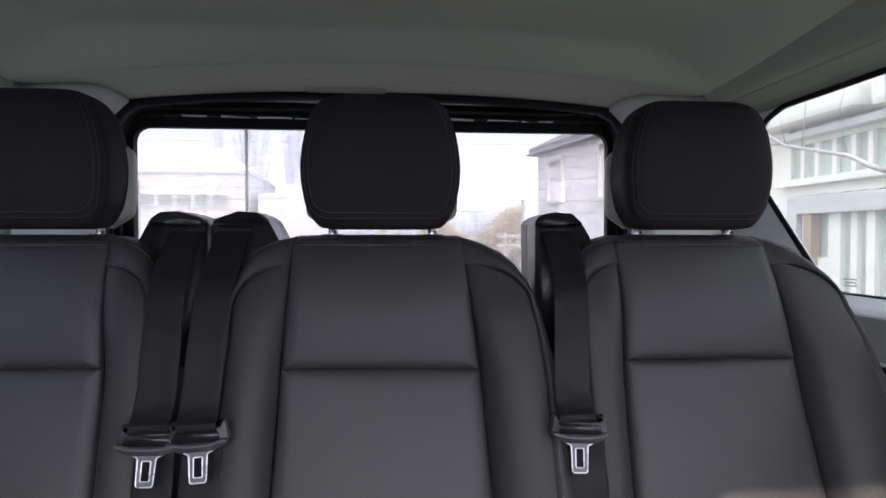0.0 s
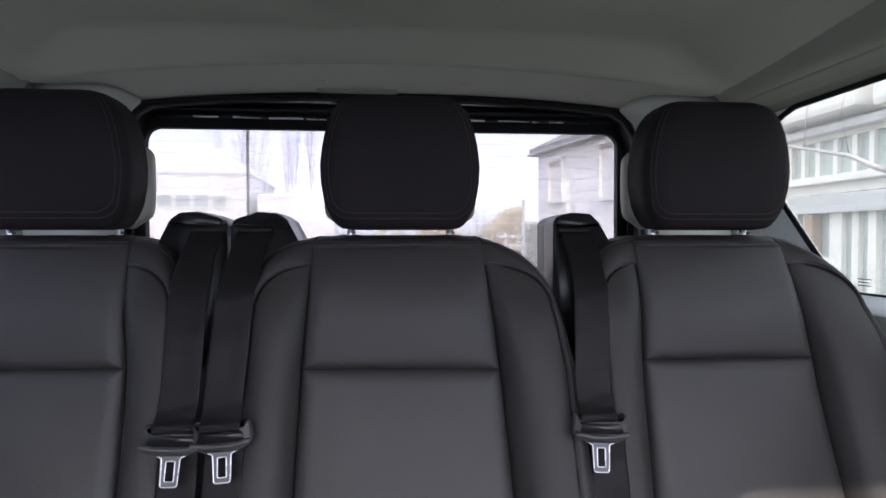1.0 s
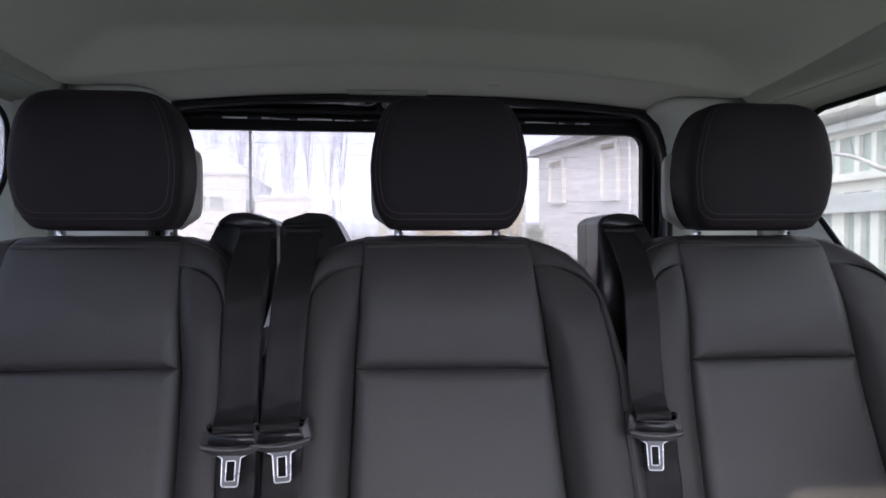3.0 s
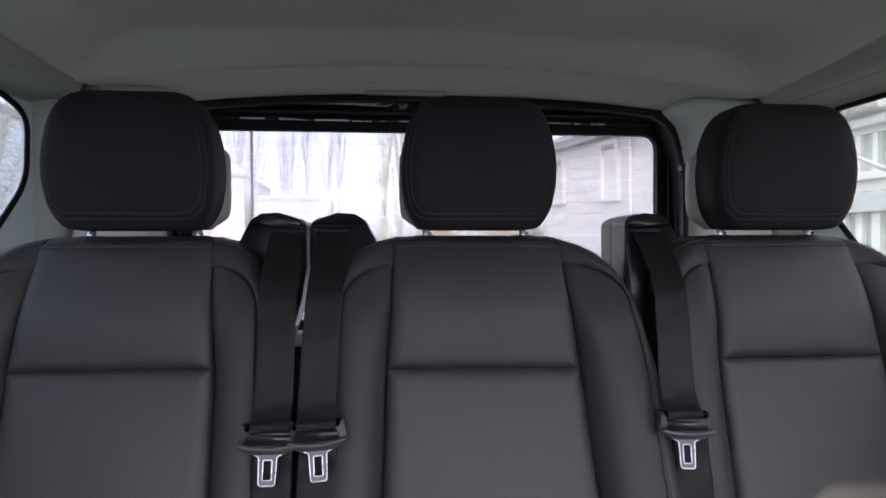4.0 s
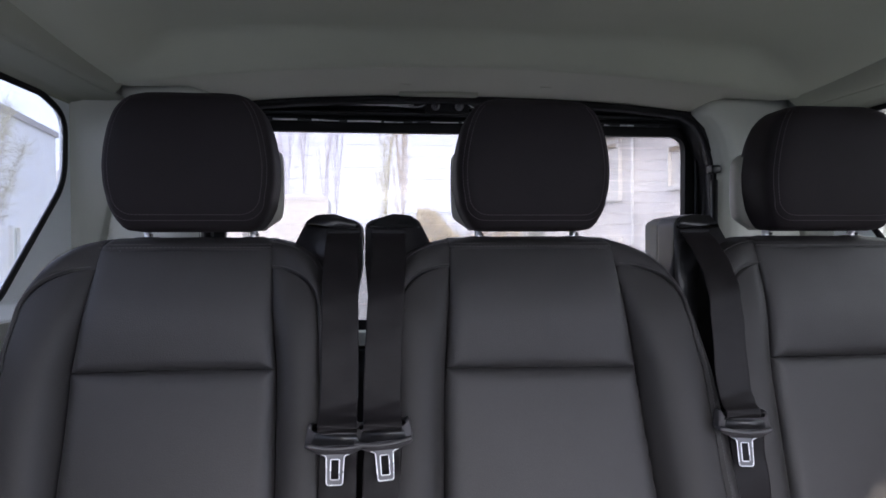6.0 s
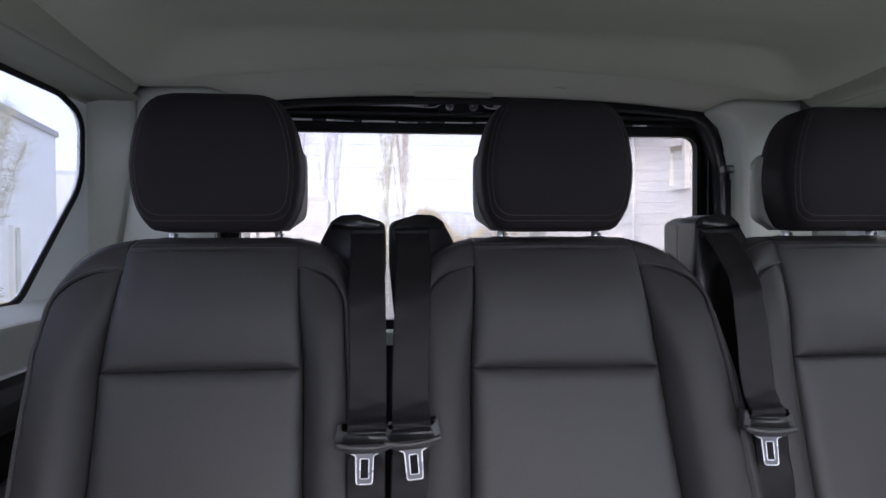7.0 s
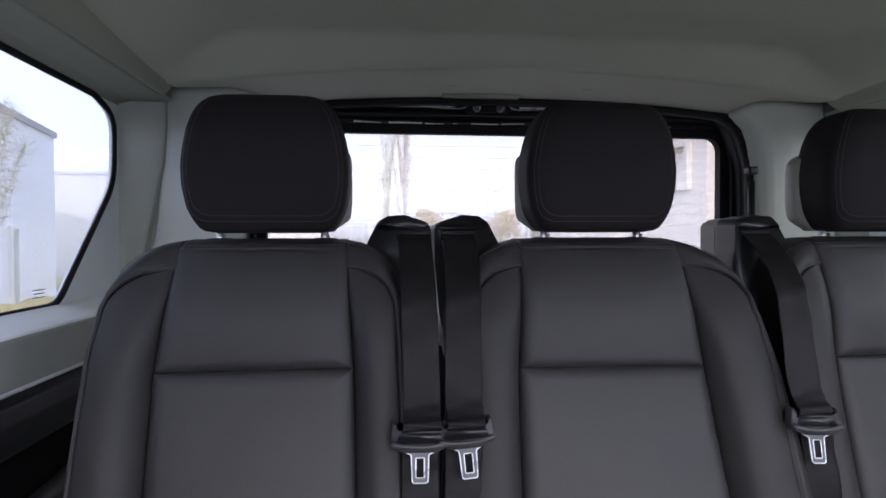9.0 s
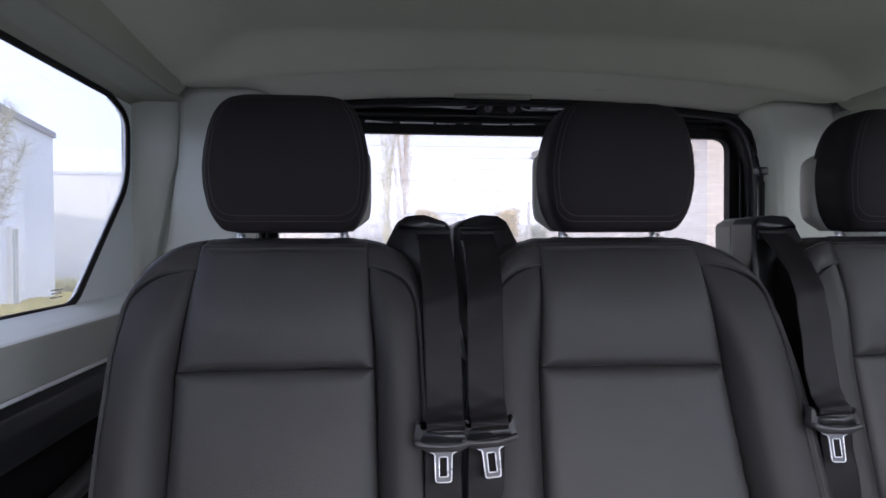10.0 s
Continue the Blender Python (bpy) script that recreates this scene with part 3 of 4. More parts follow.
def stitches(path, place, step=0.0055, length=0.0040, r=0.00058):
    """A row of short stitches along a path of (x, z); place(x, z) gives the depth of the cover."""
    bm = bmesh.new()
    raw = [Vector(p) for p in path]
    run = [0.0]
    for a, b in zip(raw, raw[1:]):
        run.append(run[-1] + (b - a).length)
    n = max(2, int(run[-1] / step))
    pts = [Vector((float(np.interp(run[-1] * k / n, run, [p.x for p in raw])), float(np.interp(run[-1] * k / n, run, [p.y for p in raw])))) for k in range(n + 1)]
    for a, b in zip(pts, pts[1:]):
        seg = (b - a).length
        d = (b - a) / seg if seg else Vector((1, 0))
        if seg:
            p, q = a, a + d * min(seg, length)
            w = Vector((-d.y, d.x)) * r
            ring = []
            for e in (p, q):
                y = place(e.x, e.y)
                ring.append([bm.verts.new((e.x + w.x, y - 0.0002, e.y + w.y)), bm.verts.new((e.x, y - 0.0011, e.y)), bm.verts.new((e.x - w.x, y - 0.0002, e.y - w.y))])
            bm.faces.new((ring[0][0], ring[1][0], ring[1][1], ring[0][1]))
            bm.faces.new((ring[0][1], ring[1][1], ring[1][2], ring[0][2]))
    return bm


def dashes(points, r=0.0007):
    """Short flat stitches between neighbouring points, facing the cabin."""
    bm = bmesh.new()
    for a, b in zip(points, points[1:]):
        m = a.lerp(b, 0.7)
        w = (b - a).cross(Vector((0, 1, 0))).normalized() * r
        mid = Vector((0, -0.0006, 0))
        bm.faces.new([bm.verts.new(p) for p in (a - w, m - w, m + mid, a + mid)])
        bm.faces.new([bm.verts.new(p) for p in (a + mid, m + mid, m + w, a + w)])
    return bm


def seat(label, panel_l, panel_r, edge_l, edge_r, head, seam_l, seam_r):
    """One seat: seam_l/r: heights of the cross seam's ends; panel_l/r: rows (z, x) of the centre panel's seams; edge_l/r: rows (z, x) of the back's outline; head: the headrest's middle."""
    mid = (lerp_table(edge_l, 0.6) + lerp_table(edge_r, 0.6)) / 2
    st = thing("rear_seat", (mid, 0.5, 0.0), label, "car seat", "rear seats in one row")
    pl, pr = lambda z: lerp_table(panel_l, z), lambda z: lerp_table(panel_r, z)
    xc = (pl(0.82) + pr(0.82)) / 2

    def front(x, z):
        """Depth of the plain cover at (x, z): hollow in the middle, fuller at the sides."""
        a, b = pl(z), pr(z)
        if a <= x <= b:
            u = (2 * x - a - b) / (b - a)
            return base_y(z) + 0.004 * (1 - u * u) * smooth01((0.985 - z) / 0.07) - 0.001
        o = lerp_table(edge_l, z) if x < a else lerp_table(edge_r, z)
        w = abs(o - (a if x < a else b)) + 1e-6
        u = min(1.0, abs(x - (a if x < a else b)) / w)
        full = min(0.034, 0.27 * w) * smooth01((0.99 - z) / 0.22)
        return base_y(z) - full * max(0.0, math.sin(math.pi * (0.06 + 0.80 * u ** 0.85))) ** 1.1

    def panel(upper, bulge):
        def fn(u, v):
            cross = seam_l + (seam_r - seam_l) * u
            z0, z1 = (cross, TOP) if upper else (LOW, cross)
            z = z0 + (z1 - z0) * v
            x = pl(z) + (pr(z) - pl(z)) * u
            side = min(x - pl(z), pr(z) - x)
            sink = (0.004 + 0.009 * smooth01((TOP - z) / 0.10)) * fade(side, 0.022)
            sink = max(sink, 0.010 * fade(z - z0, 0.016) if z0 > 0.5 else 0, 0.009 * fade(z1 - z, 0.018) if z1 < 0.9 else 0)
            wave = 0.0016 * noise.noise(Vector((x * 9, z * 11, xc * 3))) + 0.0004 * noise.noise(Vector((x * 34, z * 27, xc * 3)))
            return x, front(x, z) - bulge * math.sin(math.pi * u) ** 0.7 * math.sin(math.pi * min(1, max(0, v)) ** (0.6 if upper else 1.0)) ** 0.7 + sink + wave, z
        return fn
    ease = lambda v: min(1.0, max(0.0, v - 0.098 * math.sin(2 * math.pi * v)))
    dense = lambda fn: (lambda u, v: fn(ease(u), ease(v)))
    part("upper_panel", grid(dense(panel(True, 0.007)), 56, 56), LEATHER, st, "smooth upper back panel")
    part("lower_panel", grid(dense(panel(False, 0.012)), 56, 70), LEATHER, st, "smooth lower back panel")

    for s, p, edge in ((-1, pl, edge_l), (1, pr, edge_r)):
        o = lambda z: lerp_table(edge, z)
        wide = abs(o(0.75) - p(0.75)) > 0.10
        off = lambda z: (0.016 + 0.022 * smooth01((0.92 - z) / 0.25)) if wide else 0.013
        zt, zs = 0.959, 0.898

        def inner(z):
            """The seam between bolster and side band."""
            xi = o(min(z, zs)) - s * off(min(z, zs))
            if z <= zs:
                return xi
            k = min(1.0, (z - zs) / (zt - zs))
            return p(zt) + (xi - p(zt)) * math.sqrt(max(0.0, 1 - k ** 2.2))

        def bolster(u, v):
            z = LOW + (zt - LOW) * (1 - (1 - v) ** 1.35)
            a, b = p(z), inner(z)
            x = a + (b - a) * u
            sink = max((0.010 + 0.011 * smooth01((0.95 - z) / 0.14)) * fade(abs(x - a), 0.026), 0.004 * fade(abs(b - x), 0.005), 0.004 * fade(zt - z, 0.005))
            wave = 0.0018 * noise.noise(Vector((x * 14, z * 9, xc * 5)))
            return x, front(x, z) + sink + wave, z
        part("bolster", grid(dense(bolster), 34, 80), LEATHER_SIDE, st, "rounded side bolster")

        # the side band, from the bolster's seam round the outline to the back
        def spine(q):
            """Inner and outer point of the band, from the bottom (0) to the seam at the top (1)."""
            if q < 0.7:
                z = LOW + (zs - LOW) * q / 0.7
                return (inner(z), z), (o(z), z)
            k = (q - 0.7) / 0.3
            a = k * math.pi / 2
            xi = o(zs) - s * off(zs)
            ip = (p(zt) + (xi - p(zt)) * max(0.0, math.cos(a)) ** 0.92, zs + (zt - zs) * math.sin(a) ** 0.92)
            zo = zs + (1.0 - zs) * math.sin(a)
            return ip, (o(zo) if k < 0.999 else p(TOP), zo)

        def crest(z):
            """Depth of the centre panel and top band at their sides, where the band meets them."""
            a = math.asin(min(1.0, max(0.0, z - TOP) / 0.017))
            return 0.868 - (0.868 - base_y(min(z, TOP))) * math.cos(a) + 0.004

        def band(u, v):
            (xi, zi), (xo, zo) = spine(u)
            if v < 0.75:
                a = v / 0.75 * math.pi / 2
                k = math.sin(a) ** 0.72
                x, z = xi + (xo - xi) * k, zi + (zo - zi) * k
                yf = front(xi, zi) - 0.001
                dist = math.hypot(x - xi, z - zi)
                y = 0.868 - (0.868 - yf) * max(0.0, math.cos(a)) ** 0.62 + 0.004 * fade(dist, 0.005)
                w = smooth01((u - 0.88) / 0.12) * (1 - smooth01((v / 0.75 - 0.8) / 0.2))
                return x, y + (crest(z) - y) * w, z
            k = (v - 0.75) / 0.25
            return xo + (xc - xo) * 0.03 * k * k, 0.868 + 0.062 * k, zo - 0.012 * k * k
        side = part("side_band", grid(band, 110, 26), LEATHER_SIDE, st, "stitched outer side band")
        rows = []
        for q in np.linspace(0.10, 0.995, 150):
            (xi, zi), (xo, zo) = spine(q)
            L = math.hypot(xo - xi, zo - zi) + 1e-9
            k = min(0.9, 0.0042 / L)
            a = math.asin(k ** (1 / 0.72))
            yf = front(xi, zi) - 0.001
            rows.append(Vector((xi + (xo - xi) * k, 0.868 - (0.868 - yf) * math.cos(a) ** 0.62 - 0.0006, zi + (zo - zi) * k)))
        part("stitching", dashes(rows), THREAD, side, "grey stitching")
        # the outer row follows the top's edge
        rows = [(q, spine(q)) for q in np.linspace(0.42, 0.995, 120)]
        bm = bmesh.new()
        for k in range(0, 119):
            a = 0.62
            pts = []
            for q, ((xi, zi), (xo, zo)) in (rows[k], rows[k + 1]):
                kk = math.sin(a * math.pi / 2) ** 0.72
                lift = Vector((xo - xi, 0, zo - zi)).normalized() * 0.0013
                pts.append(lift + Vector((xi + (xo - xi) * kk, 0.868 - (0.868 - front(xi, zi) + 0.001) * math.cos(a * math.pi / 2) ** 0.62 - 0.0008, zi + (zo - zi) * kk)))
            m = pts[0].lerp(pts[1], 0.65)
            up = Vector((0, -0.3, 0.9)).normalized() * 0.0008
            vs = [bm.verts.new(pts[0] - up), bm.verts.new(m - up), bm.verts.new(m + up), bm.verts.new(pts[0] + up)]
            bm.faces.new(vs)
        part("edge_stitching", bm, THREAD, side, "grey stitching")

    def top(u, v):
        x = pl(TOP) + (pr(TOP) - pl(TOP)) * u
        sink = 0.005 * max(fade(min(u, 1 - u) * (pr(TOP) - pl(TOP)), 0.006), 0)
        if v < 0.7:
            a = v / 0.7 * math.pi / 2
            return x, 0.868 - (0.868 - front(x, TOP)) * math.cos(a) + sink * math.cos(a), TOP + 0.017 * math.sin(a) - sink * math.sin(a) + 0.0015 * math.sin(math.pi * u)
        k = (v - 0.7) / 0.3
        return x, 0.868 + 0.062 * k, TOP + 0.017 - 0.012 * k * k
    topper = part("top_band", grid(top, 40, 26), LEATHER_SIDE, st, "stitched top band")
    for dz in (0.0042, 0.0085):
        a = math.asin(min(1, dz / 0.017))
        part("stitching", stitches([(pl(TOP) + (pr(TOP) - pl(TOP)) * k / 40, TOP + dz) for k in range(41)], lambda x, z: 0.868 - (0.868 - front(x, TOP)) * math.cos(a) - 0.0008), THREAD, topper, "grey stitching")

    # hard back shell, cushion and base
    outline = [(lerp_table(edge_l, z), z) for z in np.linspace(0.40, 0.955, 14)] + [(pl(TOP), 0.99), (pr(TOP), 0.99)] + [(lerp_table(edge_r, z), z) for z in np.linspace(0.955, 0.40, 14)]
    part("back_shell", prism(outline, lambda a, b, d: (a, d, b), 0.905, 0.928, 0.006), BLACK_PLASTIC, st, "black back shell", False)
    e0, e1 = lerp_table(edge_l, 0.5) + 0.004, lerp_table(edge_r, 0.5) - 0.004
    part("seat_cushion", box(e0, e1, 0.26, 0.74, 0.30, 0.44, 0.035), LEATHER, st, "padded seat cushion")
    part("seat_base", box(e0 + 0.05, e1 - 0.05, 0.34, 0.80, 0.0, 0.305, 0.01), BLACK_PLASTIC, st)

    # the headrest
    grow = lambda rows, k: [(z if z < 1.06 else 1.06 + (z - 1.06) * 1.055, w * k) for z, w in rows]
    WID = [(1.010, 0.070), (1.0115, 0.084), (1.0165, 0.092), (1.028, 0.100), (1.045, 0.108), (1.075, 0.1135), (1.10, 0.1145), (1.125, 0.1115), (1.150, 0.106), (1.170, 0.0985), (1.183, 0.0895), (1.191, 0.079), (1.1955, 0.066), (1.1975, 0.050)]
    DEP = [(1.010, 0.030), (1.0115, 0.036), (1.0165, 0.041), (1.028, 0.046), (1.045, 0.049), (1.075, 0.051), (1.10, 0.051), (1.125, 0.050), (1.150, 0.048), (1.170, 0.044), (1.183, 0.039), (1.191, 0.032), (1.1955, 0.025), (1.1975, 0.018)]
    WID, DEP = grow(WID, 1.012), grow(DEP, 1.0)
    zs_ = sorted(set(list(np.linspace(1.010, 1.030, 9)) + list(np.linspace(1.03, 1.175, 24)) + list(np.linspace(1.175, 1.205, 18))))
    cy = lambda z: 0.848 - 0.04 * (z - 1.10)
    EXP = 6.0

    ease_in = lambda table, z: (lerp_table(table, z - 0.006) + 2 * lerp_table(table, z - 0.003) + 2 * lerp_table(table, z) + 2 * lerp_table(table, z + 0.003) + lerp_table(table, z + 0.006)) / 8 if 1.018 < z < 1.19 else lerp_table(table, z)

    def cloth_y(x, z):
        w, d = ease_in(WID, z), ease_in(DEP, z)
        u = min(0.999, abs(x - head) / w)
        return cy(z) - d * (1 - u ** EXP) ** (1 / EXP) + 0.002 * (1 - u * u)
    rings = []
    for z in zs_:
        w, d = ease_in(WID, z), ease_in(DEP, z)
        ring = []
        for k in range(56):
            a = 2 * math.pi * k / 56
            c_, s_ = math.cos(a), math.sin(a)
            r = (abs(c_) ** EXP + abs(s_) ** EXP) ** (-1 / EXP)
            x, y = head + w * r * c_, cy(z) + d * r * s_
            if s_ < -0.2:
                y = y + 0.002 * (1 - min(1, abs(r * c_)) ** 2)
            ring.append((x, y, z))
        rings.append(ring)
    hr = part("headrest", skin(rings), HEADREST, st, "black leatherette headrest with double stitching")
    # stitching: up one side, along the foot and up the other, and one more row at the foot
    for inset, up in ((0.0080, 1.196), (0.0140, 1.191)):
        path, foot, r = [], 1.0255 + (inset - 0.0080) * 1.3, 0.028
        for z in np.linspace(up, foot + r, 26):
            path.append((head - ease_in(WID, z) + inset, z))
        x0 = path[-1][0]
        path += [(x0 + r * (1 - math.cos(a)), foot + r * (1 - math.sin(a))) for a in np.linspace(0.1, math.pi / 2, 8)]
        path += [(2 * head - x, z) for x, z in path[::-1]]
        part("stitching", stitches(path, cloth_y, 0.005, 0.0040, 0.00045), PALE_THREAD, hr, "grey stitching")
    # hard shell behind the cushion
    HALF_RING = [(math.copysign(abs(math.cos(t)) ** 0.45, math.cos(t)), 2 * abs(math.sin(t)) ** 0.6 - 1) for t in np.linspace(0, math.pi, 26)]
    ring2 = []
    for z in np.linspace(1.012, 1.158, 34):
        v = (z - 1.012) / 0.146
        w = 0.1165 * (1 - 0.10 * (2 * v - 1) ** 4) - 0.040 * smooth01((v - 0.72) / 0.28) ** 2 - 0.016 * smooth01((0.15 - v) / 0.15)
        y0, y1 = 0.872, 0.935 - 0.020 * (2 * v - 1) ** 4
        ring2.append([(head + w * a, (y0 + y1) / 2 + (y1 - y0) / 2 * b, z) for a, b in HALF_RING])
    part("rear_shell", skin(ring2), SHELL, hr, "grey plastic rear shell")
    for k, dx in enumerate((-0.0755, 0.0755)):
        part("post", tube([(head + dx, 0.868, 0.985), (head + dx, 0.868, 1.02)], 0.0058, 12), CHROME, hr, "chrome post")
        part("notch", box(head + dx + 0.0045, head + dx + 0.0075, 0.8610, 0.8665, 1.0035, 1.008), BLACK_PLASTIC, hr, "", False)
        part("post_sleeve", skin([[(head + dx + 0.021 * r * math.cos(a), 0.868 + 0.015 * r * math.sin(a), z) for a in np.linspace(0, 2 * math.pi, 21)[:-1]] for r, z in ((1.0, 0.994), (1.0, 1.0), (0.9, 1.0022), (0.6, 1.003), (0.4, 1.003))]), BLACK_PLASTIC, st, "black post sleeve")
    return st


seat("black leatherette rear seat with headrest beside the side wall",
     [(0.40, -0.652), (0.65, -0.655), (0.82, -0.655), (0.96, -0.634), (1.0, -0.632)], [(0.40, -0.386), (0.65, -0.388), (0.82, -0.392), (0.96, -0.402), (1.0, -0.404)],
     [(0.40, -0.744), (0.50, -0.744), (0.656, -0.7445), (0.733, -0.7445), (0.793, -0.7425), (0.854, -0.7385), (0.914, -0.727), (0.940, -0.717), (0.966, -0.701), (0.980, -0.687), (0.990, -0.670), (0.996, -0.654), (1.0, -0.632)],
     [(0.40, -0.314), (0.65, -0.315), (0.80, -0.318), (0.891, -0.322), (0.930, -0.326), (0.955, -0.334), (0.975, -0.347), (0.988, -0.364), (0.996, -0.384), (1.0, -0.404)], -0.514, 0.8245, 0.8240)
seat("black leatherette middle rear seat with a wide bolster",
     [(0.40, -0.170), (0.65, -0.167), (0.82, -0.161), (0.96, -0.151), (1.0, -0.150)], [(0.40, 0.134), (0.65, 0.125), (0.82, 0.113), (0.96, 0.095), (1.0, 0.093)],
     [(0.40, -0.262), (0.60, -0.258), (0.732, -0.250), (0.858, -0.240), (0.905, -0.238), (0.940, -0.233), (0.967, -0.221), (0.983, -0.203), (0.993, -0.180), (1.0, -0.150)],
     [(0.40, 0.254), (0.617, 0.248), (0.719, 0.240), (0.81, 0.227), (0.884, 0.208), (0.915, 0.198), (0.938, 0.186), (0.960, 0.170), (0.978, 0.149), (0.990, 0.124), (1.0, 0.091)], -0.025, 0.8185, 0.8140)
seat("black leatherette single rear seat next to the window",
     [(0.40, 0.318), (0.65, 0.319), (0.82, 0.322), (0.96, 0.323), (1.0, 0.323)], [(0.40, 0.606), (0.65, 0.592), (0.82, 0.579), (0.96, 0.557), (1.0, 0.554)],
     [(0.40, 0.262), (0.60, 0.258), (0.75, 0.252), (0.88, 0.247), (0.930, 0.248), (0.955, 0.252), (0.972, 0.260), (0.985, 0.274), (0.994, 0.295), (1.0, 0.323)],
     [(0.40, 0.762), (0.55, 0.754), (0.67, 0.742), (0.775, 0.715), (0.862, 0.686), (0.922, 0.658), (0.950, 0.638), (0.973, 0.612), (0.987, 0.590), (1.0, 0.556)], 0.450, 0.822, 0.822)


# ---- belts between the seats ----
def ribbon(path, half, thick=0.0014):
    """A strap through (x, y, z), half wide to each side in x."""
    pts = []
    n = len(path)
    for k in range((n - 1) * 8 + 1):
        a, f = divmod(k, 8)
        p0, p1, p2, p3 = (Vector(path[max(0, min(n - 1, a + o))]) for o in (-1, 0, 1, 2))
        q = f / 8
        pts.append(0.5 * (2 * p1 + (p2 - p0) * q + (2 * p0 - 5 * p1 + 4 * p2 - p3) * q * q + (3 * p1 - p0 - 3 * p2 + p3) * q ** 3))
    rings = []
    for k, p in enumerate(pts):
        d = (pts[min(k + 1, len(pts) - 1)] - pts[max(0, k - 1)]).normalized()
        side = Vector((1, 0, 0)) - d * d.x
        side.normalize()
        up = side.cross(d).normalized() * thick / 2
        bow = 0.0008 * math.sin(k * 0.9)
        row = []
        for a in (-1, -0.92, -0.5, 0, 0.5, 0.92, 1):
            rise = 0.6 if abs(a) > 0.95 else (1.35 if abs(a) > 0.9 else 1.0)
            row.append((p + side * half * a, up * rise, Vector((0, 0.0012 * (1 - a * a) + bow * a, 0))))
        rings.append([c + e + w for c, e, w in row] + [c - e + w for c, e, w in row[::-1]])
    return skin(rings)


def belt(label, x_top, x_mid, x_low, x_tongue, tower, lean, roll, rise, x_end, x_foot):
    b = thing("seat_belt", (x_low, 0.70, 0.42), label, "seat belt", "belts between the rear seats")
    part("strap", ribbon([(x_top, 0.885, 1.004), (x_top, 0.862, 1.0095), (x_top, 0.840, 1.004), (x_top, 0.806, 0.976), (x_mid * 0.5 + x_top * 0.5, 0.769, 0.935), (x_mid, 0.752, 0.888), (x_low, 0.729, 0.806), (x_end, 0.716, 0.778), (x_end, 0.7050, 0.7690), (x_end, 0.7045, 0.7615), (x_end, 0.7120, 0.7570)], 0.0242), WEBBING, b, "black woven webbing")
    part("lower_strap", ribbon([(x_foot, 0.726, 0.757), (x_foot, 0.726, 0.735), (x_foot + lean * 0.5, 0.722, 0.70), (x_foot + lean, 0.708, 0.62), (x_foot + lean * 1.4, 0.70, 0.45)], 0.0242), WEBBING, b, "black woven webbing")
    cr, sr = math.cos(radians(roll)), math.sin(radians(roll))
    tilt = lambda a, c, d: (x_tongue + a * cr - c * sr, d + 0.018 + 0.25 * c, 0.7482 + rise + c * cr + a * sr)
    tg = part("tongue", prism(rounded([(-0.0375, -0.003), (-0.0345, 0.0185), (-0.0300, 0.0180), (-0.0262, 0.0085), (0.0262, 0.0085), (0.0300, 0.0180), (0.0345, 0.0185), (0.0375, -0.003), (0.0355, -0.0085), (0.0200, -0.0150), (-0.0200, -0.0150), (-0.0355, -0.0085)], 0.003, 3), tilt, 0.690, 0.704, 0.003), TONGUE, b, "black plastic tongue head")
    part("slot", prism(rounded([(-0.0258, 0.0080), (0.0258, 0.0080), (0.0300, -0.0040), (-0.0300, -0.0040)], 0.0015, 2), tilt, 0.6885, 0.692), BLACK_PLASTIC, tg, "dark slot for the strap")
    part("lip", tube([tilt(0.0362 * k, -0.0085 + 0.0045 * k * k, 0.6895) for k in np.linspace(-1, 1, 15)], 0.0042, 10, flat=0.8), TONGUE, tg, "rounded plastic lip")
    drop = lambda a, c, d: tilt(a, c - 0.0150, d)
    outer = rounded([(-0.0220, 0.003), (0.0220, 0.003), (0.0195, -0.0005), (0.0110, -0.0040), (0.0098, -0.0365), (-0.0098, -0.0365), (-0.0110, -0.0040), (-0.0195, -0.0005)], [0.001, 0.001, 0.002, 0.004, 0.0035, 0.0035, 0.004, 0.002], 4)
    hole = rounded([(-0.0054, -0.0075), (0.0054, -0.0075), (0.0054, -0.0305), (-0.0054, -0.0305)], 0.0016, 3)
    part("latch_plate", plate(outer, [hole], drop, 0.6950, 0.6975), STEEL, tg, "chrome latch plate with a slot", False)
    rim = lambda loop, r: tube([drop(a, c, 0.6950) for a, c in loop], r, 6, True)
    part("plate_rim", join(rim(outer, 0.0009), rim(hole, 0.0008)), CHROME, tg, "rounded chrome rim")
    # the tower that the strap comes out of
    tw = thing("belt_tower", (x_top, 0.90, 0.80), "black plastic belt guide on the seat back", "belt guide", "belt guides between the rear seats")
    cut = []
    for (xa, za), (xb, zb) in zip(tower, tower[1:]):
        if (za - 1.013) * (zb - 1.013) < 0:
            cut.append(xa + (xb - xa) * (1.013 - za) / (zb - za))
    brow = [(max(cut), 1.015), (min(cut), 1.015)] + sorted([p for p in tower if p[1] > 1.014])
    centre = (max(cut) + min(cut)) / 2
    brow = [(centre + (x - centre) * 0.93, z) for x, z in brow]
    part("hood", prism(rounded(brow, 0.010, 5), lambda a, c, d: (a, d, c), 0.8445, 0.864, 0.006, 4), BLACK_PLASTIC, tw, "glossy black hood over the strap")
    part("housing", prism(rounded(tower, 0.012, 5), lambda a, c, d: (a, d, c), 0.850, 0.905, 0.011, 4), BLACK_PLASTIC, tw, "black housing", True)
